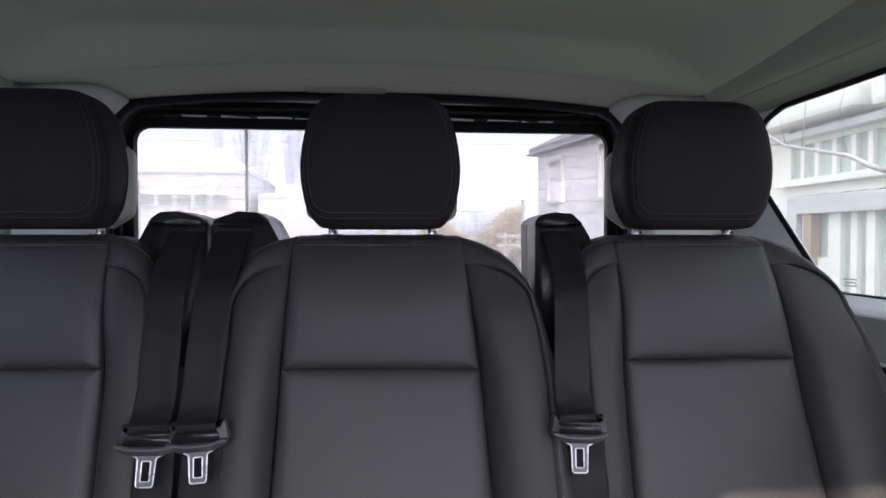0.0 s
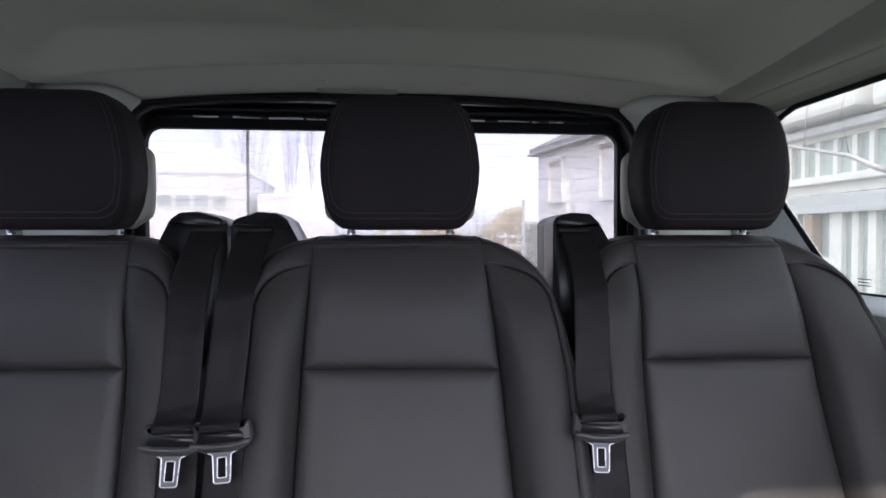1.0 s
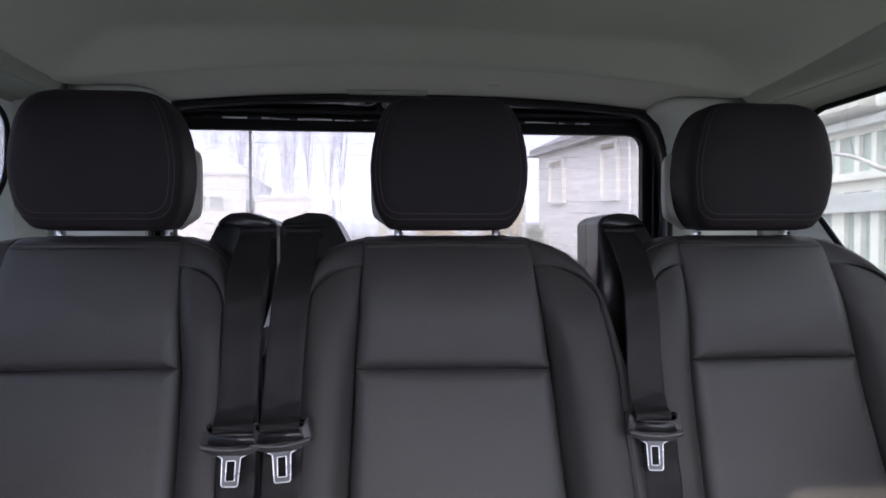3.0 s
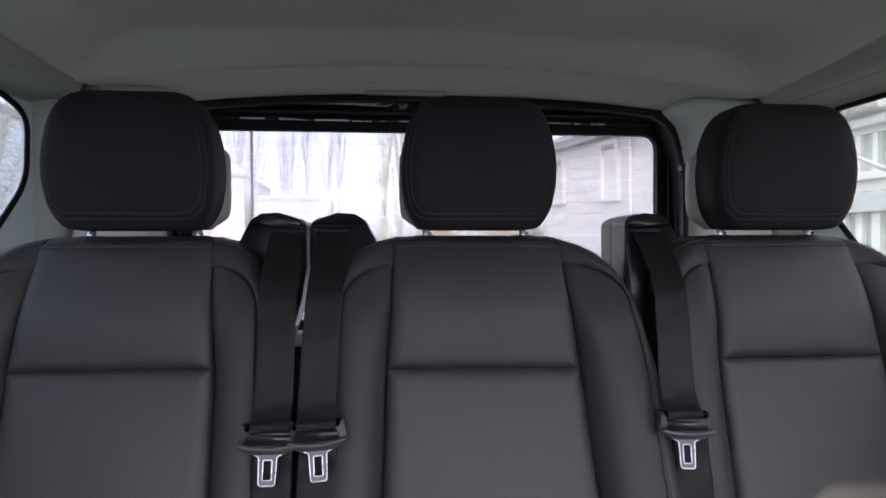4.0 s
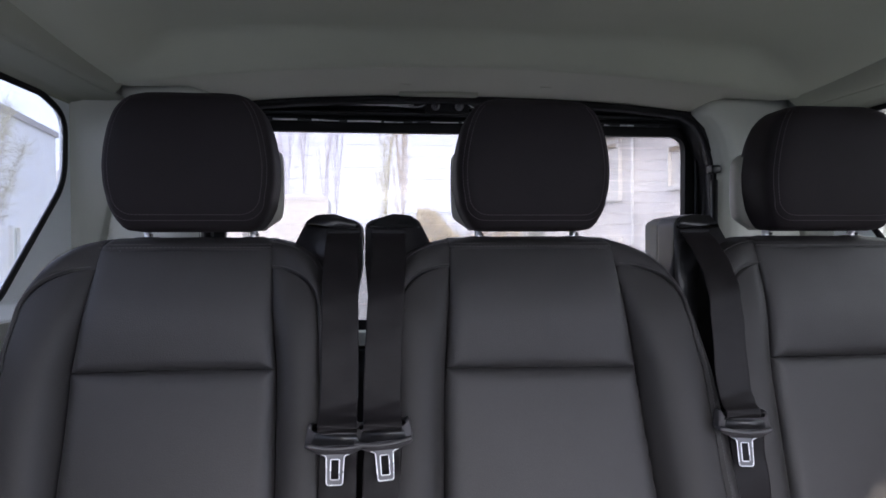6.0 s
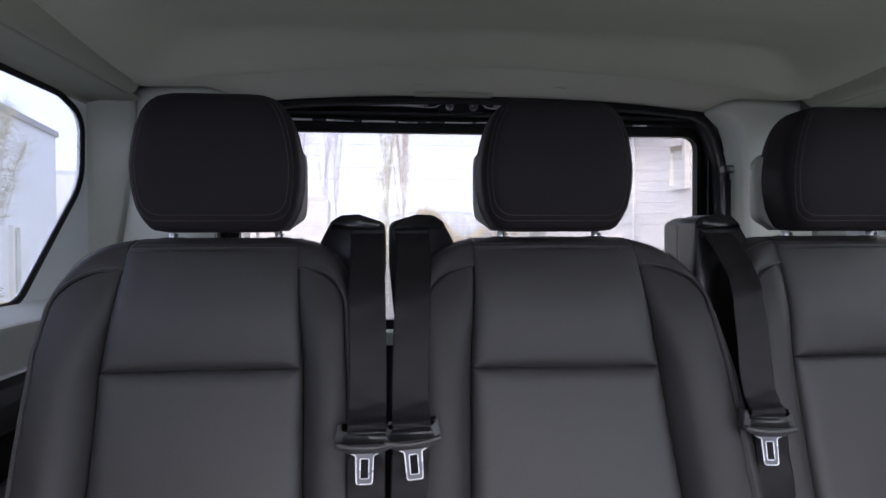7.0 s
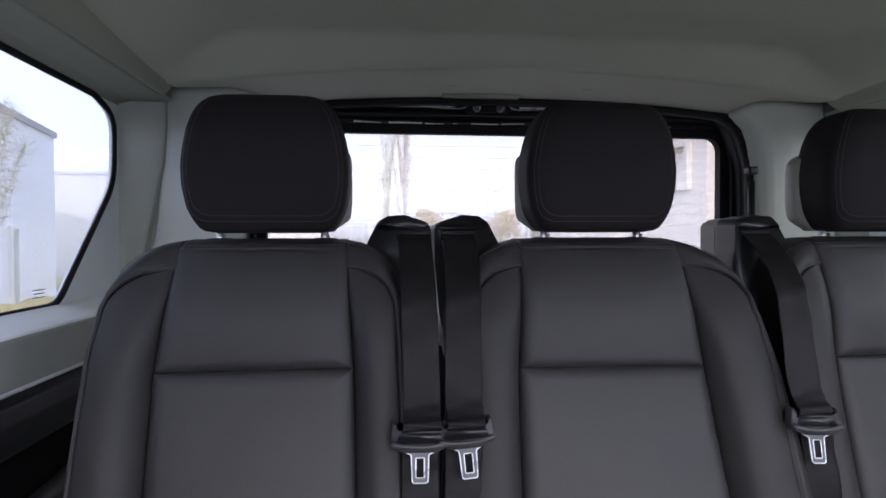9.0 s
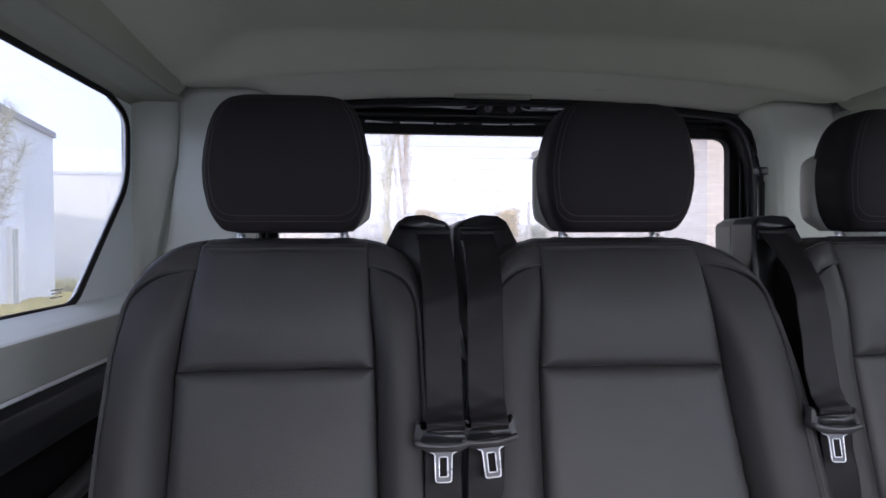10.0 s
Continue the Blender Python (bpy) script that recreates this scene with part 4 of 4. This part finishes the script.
    part("rear_cover", prism(rounded([(x - (0.004 if x < -0.275 and z < 1.0 and x > -0.33 else 0), z - 0.002 if z > 0.99 else z) for x, z in tower], 0.009, 4), lambda a, c, d: (a, d, c), 0.908, 0.950, 0.012, 3), SHELL, tw, "dark grey rear cover", False)
    part("mouth", box(x_top - 0.026, x_top + 0.026, 0.846, 0.856, 0.998, 1.014, 0.003), RUBBER, tw, "slot for the strap")
    return b


belt("black seat belt hanging between two seats, tongue unlatched", -0.305, -0.3035, -0.303, -0.3065, [(-0.345, 0.80), (-0.385, 0.93), (-0.380, 0.985), (-0.359, 1.026), (-0.345, 1.035), (-0.318, 1.0365), (-0.280, 1.024), (-0.2785, 1.0), (-0.2785, 0.957), (-0.287, 0.905), (-0.299, 0.865), (-0.318, 0.80)], -0.002, -1.0, 0.0, -0.304, -0.3045)
belt("black seat belt of the middle seat, tongue unlatched", -0.239, -0.245, -0.2485, -0.2476, [(-0.250, 0.80), (-0.268, 0.89), (-0.2742, 0.96), (-0.2735, 1.024), (-0.234, 1.0365), (-0.207, 1.035), (-0.193, 1.026), (-0.172, 0.985), (-0.166, 0.93), (-0.20, 0.80)], -0.004, 4.0, 0.003, -0.248, -0.2478)
belt("black seat belt beside the single seat, tongue unlatched", 0.2410, 0.2355, 0.2295, 0.2342, [(0.210, 0.80), (0.2085, 1.022), (0.216, 1.032), (0.236, 1.0365), (0.266, 1.0345), (0.280, 1.022), (0.302, 0.985), (0.306, 0.80)], 0.004, -3.0, 0.0, 0.2295, 0.2475)


# ---- outside ----
structure("ground", box(-400, 400, -400, 400, GROUND - 0.3, GROUND), ASPHALT, "grey asphalt yard")


def window_outside(parent, x0, x1, y, z0, z1, bars=2, frame_mat=WHITE_PAINT, turn=None, pane=DARK_GLASS):
    """A framed window on a wall, placed by turn(a, d, z): a along the wall, d out of it."""
    w = part("window", prism([(x0, z0), (x1, z0), (x1, z1), (x0, z1)], lambda a, b, d: turn(a, d, b), 0.0, 0.02), pane, parent, "pale framed window", False)
    if pane is BLIND:
        part("lintel", prism([(x0, z1 - 0.05), (x1, z1 - 0.05), (x1, z1), (x0, z1)], lambda a, b, d: turn(a, d, b), 0.021, 0.06), TAN_POST, w, "tan timber lintel", False)
    t = 0.05
    for a0, a1, b0, b1 in ((x0 - t, x0, z0 - t, z1 + t), (x1, x1 + t, z0 - t, z1 + t), (x0, x1, z1, z1 + t), (x0, x1, z0 - t, z0)):
        part("frame_bar", prism([(a0, b0), (a1, b0), (a1, b1), (a0, b1)], lambda a, b, d: turn(a, d, b), -0.02, 0.07), frame_mat, w, "", False)
    for k in range(1, bars):
        a = x0 + (x1 - x0) * k / bars
        part("glazing_bar", prism([(a - 0.03, z0), (a + 0.03, z0), (a + 0.03, z1), (a - 0.03, z1)], lambda a, b, d: turn(a, d, b), 0.0, 0.06), frame_mat, w, "", False)
    return w


def house(label, corner, angle, length, depth, eave, ridge, wall_mat, windows, over=0.35, roof_mat=ROOF, pane=DARK_GLASS):
    """A house whose long wall starts at corner and runs off at angle (degrees from x); it lies to the left of that line. windows: (a0, a1, z0, z1, bars)."""
    h = thing("house", (*corner, GROUND), label, "house")
    ca, sa = math.cos(radians(angle)), math.sin(radians(angle))
    turn = lambda a, d, z: (corner[0] + a * ca + d * sa, corner[1] + a * sa - d * ca, z)   # d > 0: in front of the wall
    ze = GROUND + eave
    bm = bmesh.new()
    pts = [(0, 0), (length, 0), (length, -depth), (0, -depth)]
    lo, hi = [bm.verts.new(turn(a, d, GROUND)) for a, d in pts], [bm.verts.new(turn(a, d, ze)) for a, d in pts]
    for i in range(4):
        bm.faces.new((lo[i - 1], lo[i], hi[i], hi[i - 1]))
    bm.faces.new(hi)
    part("wall", bm, wall_mat, h, "", False)
    bm = bmesh.new()
    zr = GROUND + ridge
    r0, r1 = (min(depth / 2, 2.0)), length - min(depth / 2, 2.0)
    rim = [bm.verts.new(turn(a, d, ze - 0.02)) for a, d in ((-over, over), (length + over, over), (length + over, -depth - over), (-over, -depth - over))]
    rim2 = [bm.verts.new(turn(a, d, ze - 0.14)) for a, d in ((-over, over), (length + over, over), (length + over, -depth - over), (-over, -depth - over))]
    top = [bm.verts.new(turn(r0, -depth / 2, zr)), bm.verts.new(turn(r1, -depth / 2, zr))]
    bm.faces.new((rim[0], rim[1], top[1], top[0]))
    bm.faces.new((rim[1], rim[2], top[1]))
    bm.faces.new((rim[2], rim[3], top[0], top[1]))
    bm.faces.new((rim[3], rim[0], top[0]))
    for i in range(4):
        bm.faces.new((rim[i - 1], rim[i], rim2[i], rim2[i - 1]))
    bm.faces.new(rim2)
    part("roof", bm, roof_mat, h, "low hipped roof", False)
    for a0, a1, z0, z1, bars in windows:
        window_outside(h, a0, a1, 0, GROUND + z0, GROUND + z1, bars, turn=turn, pane=pane)
    return h


# behind the van: a low pink house and a white hall with a lower wing
house("pale pink plastered house with a grey roof", (2.429, 9.71), -77, 3.8, 7.0, 3.09, 4.9, STUCCO_PINK, [(0.48, 0.88, 2.14, 2.78, 1), (1.98, 2.30, 2.10, 2.84, 1), (3.32, 3.52, 2.16, 2.62, 1), (2.02, 2.32, 1.30, 1.50, 1)], 0.12, pane=BLIND)
pink = bpy.data.objects["house"]
wallpoint = lambda a, d, z: (2.429 + a * math.cos(radians(-77)) + d * math.sin(radians(-77)), 9.71 + a * math.sin(radians(-77)) - d * math.cos(radians(-77)), z)
part("downpipe", tube([wallpoint(2.62, 0.05, GROUND), wallpoint(2.62, 0.05, 2.40)], 0.022, 8), STUCCO_GREY, pink, "pale grey downpipe")
part("gutter", tube([wallpoint(-0.15, 0.14, 2.42), wallpoint(3.9, 0.14, 2.42)], 0.016, 8), TIMBER, pink, "pale grey gutter")
house("white hall with a row of small windows", (-17.0, 25.0), 4, 10.4, 8.0, 4.45, 6.0, STUCCO, [(a, a + 0.57, 2.88, 3.36, 1) for a in np.arange(5.86, 9.4, 0.76)], 0.06, PALE_ROOF)
house("low white wing beside the hall", (-6.3, 26.0), 4, 3.4, 6.0, 3.45, 3.8, STUCCO, [], 0.02, PALE_ROOF)
# beside the van: a pale house and a white garden wall
house("pale grey house behind a bare tree", (-5.58, 4.47), 102, 8.85, 8.0, 3.90, 6.0, STUCCO_GREY, [(6.42, 6.68, 0.2, 1.75, 1), (3.6, 4.5, 1.0, 2.2, 2)], 0.05)
bank = bmesh.new()
rows = []
for k in range(13):
    y = 6.6 + 0.62 * k
    x = -5.58 - (y - 4.47) * 0.2126
    z = 0.02 - 0.034 * max(0.0, y - 7.5) - 0.05 * (k % 3 == 1)
    rows.append([bank.verts.new(p) for p in ((x - 0.02, y, z), (x + 0.25, y, z - 0.02), (x + 0.9, y, z - 0.22), (x + 1.5, y, GROUND))])
for a, b in zip(rows, rows[1:]):
    for i in range(3):
        bank.faces.new((a[i], a[i + 1], b[i + 1], b[i]))
structure("ground_bank", bank, GRASS, "grassy bank along the house wall", True)


def wall_run(name, label, x0, y0, x1, y1, h, thick, mat):
    d = Vector((x1 - x0, y1 - y0)).normalized()
    nrm = Vector((-d.y, d.x)) * thick
    o = thing(name, (x0, y0, GROUND), label, "wall")
    q = [(x0, y0), (x1, y1), (x1 + nrm.x, y1 + nrm.y), (x0 + nrm.x, y0 + nrm.y)]
    part("masonry", prism(q, lambda a, b, d: (a, b, d), GROUND, GROUND + h, 0.02), mat, o, "", False)
    return o


wall_run("garden_wall", "white plastered garden wall", -10.5, 16.8, -7.95, 16.8, 2.89, 0.3, STUCCO)
wall_run("gate_pier", "white plastered pier at the end of a garden wall", -7.94, 16.8, -7.50, 16.8, 3.21, 0.3, STUCCO)


def tree(label, x, y, height, spread, twigs, seed, mat=TWIGS, trunk=0.12, wood=BARK, thin=1.0):
    """A bare tree: trunk, limbs and a crown of many thin twigs with buds."""
    rnd = random.Random(seed)
    t = thing("tree", (x, y, GROUND), label, "tree")
    pts = [(x + 0.06 * spread * math.sin(k * 1.3), y + 0.05 * spread * math.cos(k), GROUND + height * 0.55 * k / 5) for k in range(6)]
    part("trunk", tube(pts, trunk, 8, taper=0.45), wood, t)
    limbs, crown = None, bmesh.new()
    for i in range(16):
        z0 = 0.22 + 0.33 * i / 15
        k = z0 / 0.55 * 5
        base = Vector(pts[int(min(4, k))]).lerp(Vector(pts[int(min(4, k)) + 1]), k - int(min(4, k)))
        a, reach = rnd.uniform(0, 6.28), spread * rnd.uniform(0.5, 1.0)
        end = base + Vector((reach * math.cos(a), reach * math.sin(a), height * rnd.uniform(0.15, 0.45)))
        mid = base.lerp(end, 0.5) + Vector((0, 0, -0.08 * height * rnd.random()))
        bm = tube([base, mid, end], trunk * 0.32, 6, taper=0.3)
        limbs = join(limbs, bm) if limbs else bm
        for j in range(twigs):
            f = rnd.uniform(0.15, 1.0)
            p = base.lerp(end, f)
            d = Vector((rnd.gauss(0, 1), rnd.gauss(0, 1), rnd.gauss(0.5, 0.8))).normalized()
            q = p + d * rnd.uniform(0.2, 0.55) * spread * 0.6
            s = d.cross(Vector((0.3, 0.9, 0.1))).normalized() * 0.007 * thin
            crown.faces.new([crown.verts.new(v) for v in (p - s, p + s, q)])
            for b in range(3):
                c = p.lerp(q, rnd.uniform(0.4, 1.0))
                r = rnd.uniform(0.008, 0.020) * thin
                n = Vector((rnd.gauss(0, 1), rnd.gauss(0, 1), rnd.gauss(0, 1))).normalized() * r
                m = n.cross(Vector((0.2, 0.5, 0.8)))
                crown.faces.new([crown.verts.new(v) for v in (c - n, c + m, c + n, c - m)])
    part("limbs", limbs, wood, t)
    tagged(part("crown", crown, mat, t, "thin budding twigs", False), kind="stuff")
    return t


tree("bare tree with pale budding twigs before a house", -5.85, 8.4, 6.2, 1.15, 330, 3, MOSSY, 0.026, SAPLING, 0.44)
for k in range(9):
    tree("tall far poplar with thin bare twigs", -9.6 + 0.85 * k + 0.3 * math.sin(k * 2.1), 31 + 1.5 * math.sin(k * 1.7), 11 + 1.5 * math.sin(k * 3.3), 0.75, 80, 20 + k, HAZE_TWIGS, 0.045, HAZE_TWIGS, 0.8)
tree("slender tree with yellow spring twigs", -0.255, 9.5, 4.6, 0.22, 170, 8, CONIFER, 0.010, CONIFER, 0.35)
tree("slender tall tree with pale tan twigs", 0.03, 9.6, 5.6, 0.26, 190, 9, TWIGS, 0.012, TWIGS, 0.35)


def hedge(label, x0, x1, y, h, depth, seed, mat, n=1600):
    rnd = random.Random(seed)
    t = thing("hedge", ((x0 + x1) / 2, y, GROUND), label, "hedge")
    bm = bmesh.new()
    for i in range(n):
        u = rnd.random()
        x = x0 + (x1 - x0) * u
        top = h * (0.75 + 0.25 * noise.noise(Vector((x * 0.8, seed, 0))) + 0.1 * math.sin(x * 2.3))
        p = Vector((x, y + rnd.uniform(-depth, depth), GROUND + top * rnd.random() ** 0.6))
        d = Vector((rnd.gauss(0, 0.6), rnd.gauss(0, 0.6), rnd.gauss(0.5, 0.6))) * 0.13
        s = Vector((rnd.gauss(0, 1), rnd.gauss(0, 1), rnd.gauss(0, 1))).normalized() * 0.022
        bm.faces.new([bm.verts.new(v) for v in (p - s, p + s, p + d)])
    tagged(part("foliage", bm, mat, t, "", False), kind="stuff")
    return t


hedge("dry yellowish hedge along the yard", 0.6, 3.4, 15.5, 2.6, 0.6, 4, HEDGE, 22000)
hedge("pale dry hedge along the yard", 1.4, 3.2, 13.4, 1.7, 0.4, 7, HEDGE, 12000)
hedge("low green hedge before a white wall", -10.5, -7.6, 16.2, 0.62, 0.3, 11, CONIFER, 5000)
hedge("grey green shrub beside a house corner", 2.02, 2.27, 9.0, 2.35, 0.12, 15, SHRUB, 2600)
tree("thin bare sapling behind the van", 0.951, 6.5, 2.75, 0.13, 26, 17, HAZE_TWIGS, 0.011, SAPLING, 0.3)
fence = thing("garden_fence", (1.87, 8.4, GROUND), "weathered timber garden fence with two rails", "fence")
for px, top in ((1.868, 1.555), (1.60, 1.06)):
    part("post", prism(rounded([(-0.022, -0.022), (0.022, -0.022), (0.022, 0.022), (-0.022, 0.022)], 0.005, 2), lambda a, b, d: (px + a, 8.4 + b, d), GROUND, top, 0.004), TIMBER, fence, "", False)
for rz in (0.86, 1.0):
    part("rail", box(1.46, 1.90, 8.365, 8.385, rz - 0.02, rz + 0.02, 0.004), TIMBER, fence, "", False)
lawn = structure("ground_lawn", box(-16.0, -4.2, 9.0, 16.6, GROUND, GROUND + 0.03), GRASS, "yellowish winter lawn")
far = lambda x: 7.5 + 3.5 * noise.noise(Vector((x * 0.03, 0.4, 0))) + 1.0 * noise.noise(Vector((x * 0.16, 2.4, 0))) + 0.5 * noise.noise(Vector((x * 0.7, 5.1, 0)))
# side -1 is an unseen run ahead, added taller to block low front light
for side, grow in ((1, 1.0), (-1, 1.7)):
    structure("backdrop_woods", skin([[(x, side * 150, GROUND), (x, side * 160, GROUND), (x, side * (156 + math.sin(x)), GROUND + grow * far(x)), (x, side * (151 + math.sin(2 * x)), GROUND + 0.8 * grow * far(x))] for x in np.linspace(-170, 170, 680)]), FAR_WOODS, "far woods with pale blue haze put into their colour", True)
pole = thing("street_pole", (-1.737, 6.65, GROUND), "thin grey pole behind the van", "pole")
part("shaft", tube([(-1.737, 6.65, GROUND), (-1.737, 6.65, 5.0)], 0.017, 8), METAL_POLE, pole)

# beside the van: the white annexe with its glazed front, beam and posts
annexe = thing("annexe", (4.0, 3.0, GROUND), "white annexe with a glazed front", "building")
part("wall", box(4.06, 8.0, 1.2, 6.4, GROUND, 3.4), STUCCO, annexe, "white plastered wall", False)
part("wall", box(4.0, 4.06, 5.52, 6.4, GROUND, 3.4), STUCCO, annexe, "white plastered corner", False)
part("canopy", box(3.70, 4.06, 4.35, 6.05, 2.07, 2.45, 0.06), WHITE_PAINT, annexe, "white canopy", False)
part("canopy", box(3.70, 4.06, 1.2, 4.20, 2.02, 2.36, 0.06), WHITE_PAINT, annexe, "white canopy", False)
part("canopy_edge", box(3.86, 4.06, 1.2, 5.62, 1.945, 2.015, 0.01), TIMBER, annexe, "pale timber edge", False)
glz = part("clerestory", box(3.98, 4.05, 1.2, 5.52, 1.90, 1.944), WHITE_PAINT, annexe, "white head rail of a row of panes", False)
bars = (5.50, 5.31, 5.12, 4.90, 4.68, 4.50, 4.30, 4.06, 3.8, 3.5, 3.2, 2.8, 2.4, 2.0, 1.5)
for y in bars:
    part("glazing_bar", box(3.99, 4.055, y - 0.026, y + 0.026, 1.56, 1.899), WHITE_PAINT, glz, "", False)
for y1, y0 in zip(bars, bars[1:]):
    part("pane", box(4.032, 4.040, y0 + 0.027, y1 - 0.027, 1.561, 1.899), DARK_GLASS, glz, "", False)
part("sill", box(3.88, 4.06, 1.2, 5.60, 1.49, 1.56, 0.012), WHITE_PAINT, annexe, "white sill", False)
part("fascia", box(3.98, 4.06, 1.2, 5.55, 1.40, 1.488), WHITE_PAINT, annexe, "white fascia", False)
part("beam", box(3.90, 4.02, 1.2, 5.28, 1.215, 1.385, 0.01), TIMBER, annexe, "weathered grey beam", False)
part("post", box(3.92, 4.02, 5.29, 5.43, GROUND, 1.39, 0.01), TIMBER, annexe, "weathered post", False)
part("post", box(3.92, 4.02, 5.09, 5.20, GROUND, 1.21, 0.01), TAN_POST, annexe, "tan post", False)
door = part("glazed_door", box(4.0, 4.05, 1.2, 5.285, GROUND, GROUND + 0.12), WHITE_PAINT, annexe, "white glazed doors", False)
stiles = ((5.21, 5.285), (4.80, 4.945), (4.615, 4.685), (4.43, 4.515), (4.15, 4.22), (3.85, 3.95), (3.5, 3.58), (3.1, 3.2), (2.6, 2.7), (2.0, 2.1))
for y0, y1 in stiles:
    part("door_bar", box(3.98, 4.052, y0, y1, GROUND + 0.121, 1.399), WHITE_PAINT, door, "", False)
for (y0, _), (_, y1) in zip(stiles, stiles[1:]):
    part("pane", box(4.032, 4.040, y1 + 0.001, y0 - 0.001, GROUND + 0.121, 1.399), DARK_GLASS, door, "", False)
part("apron", box(3.99, 4.04, 4.945, 5.085, GROUND, 0.80), WHITE_PAINT, door, "", False)
near = thing("tree", (3.05, 3.25, GROUND), "bare tree trunk with a long thin branch", "tree")
part("trunk", tube([(3.08, 3.22, GROUND), (3.06, 3.25, 0.6), (3.05, 3.24, 1.4), (3.02, 3.26, 2.2), (3.0, 3.24, 3.4)], 0.055, 10, taper=0.7), SAPLING, near)
part("branch", tube([(3.03, 3.27, 1.40), (3.0, 3.36, 1.44), (3.0, 3.57, 1.543), (3.0, 3.82, 1.607), (3.0, 4.18, 1.704), (2.98, 4.5, 1.89)], 0.020, 7, taper=0.45), SAPLING, near)
for k, (y, z) in enumerate(((4.18, 1.704), (4.0, 1.66), (3.57, 1.543))):
    part("twig", tube([(3.0, y, z), (2.98, y + 0.06 * (-1) ** k, z + 0.3), (3.02, y + 0.02, z + 0.55)], 0.006, 5, taper=0.3), SAPLING, near)
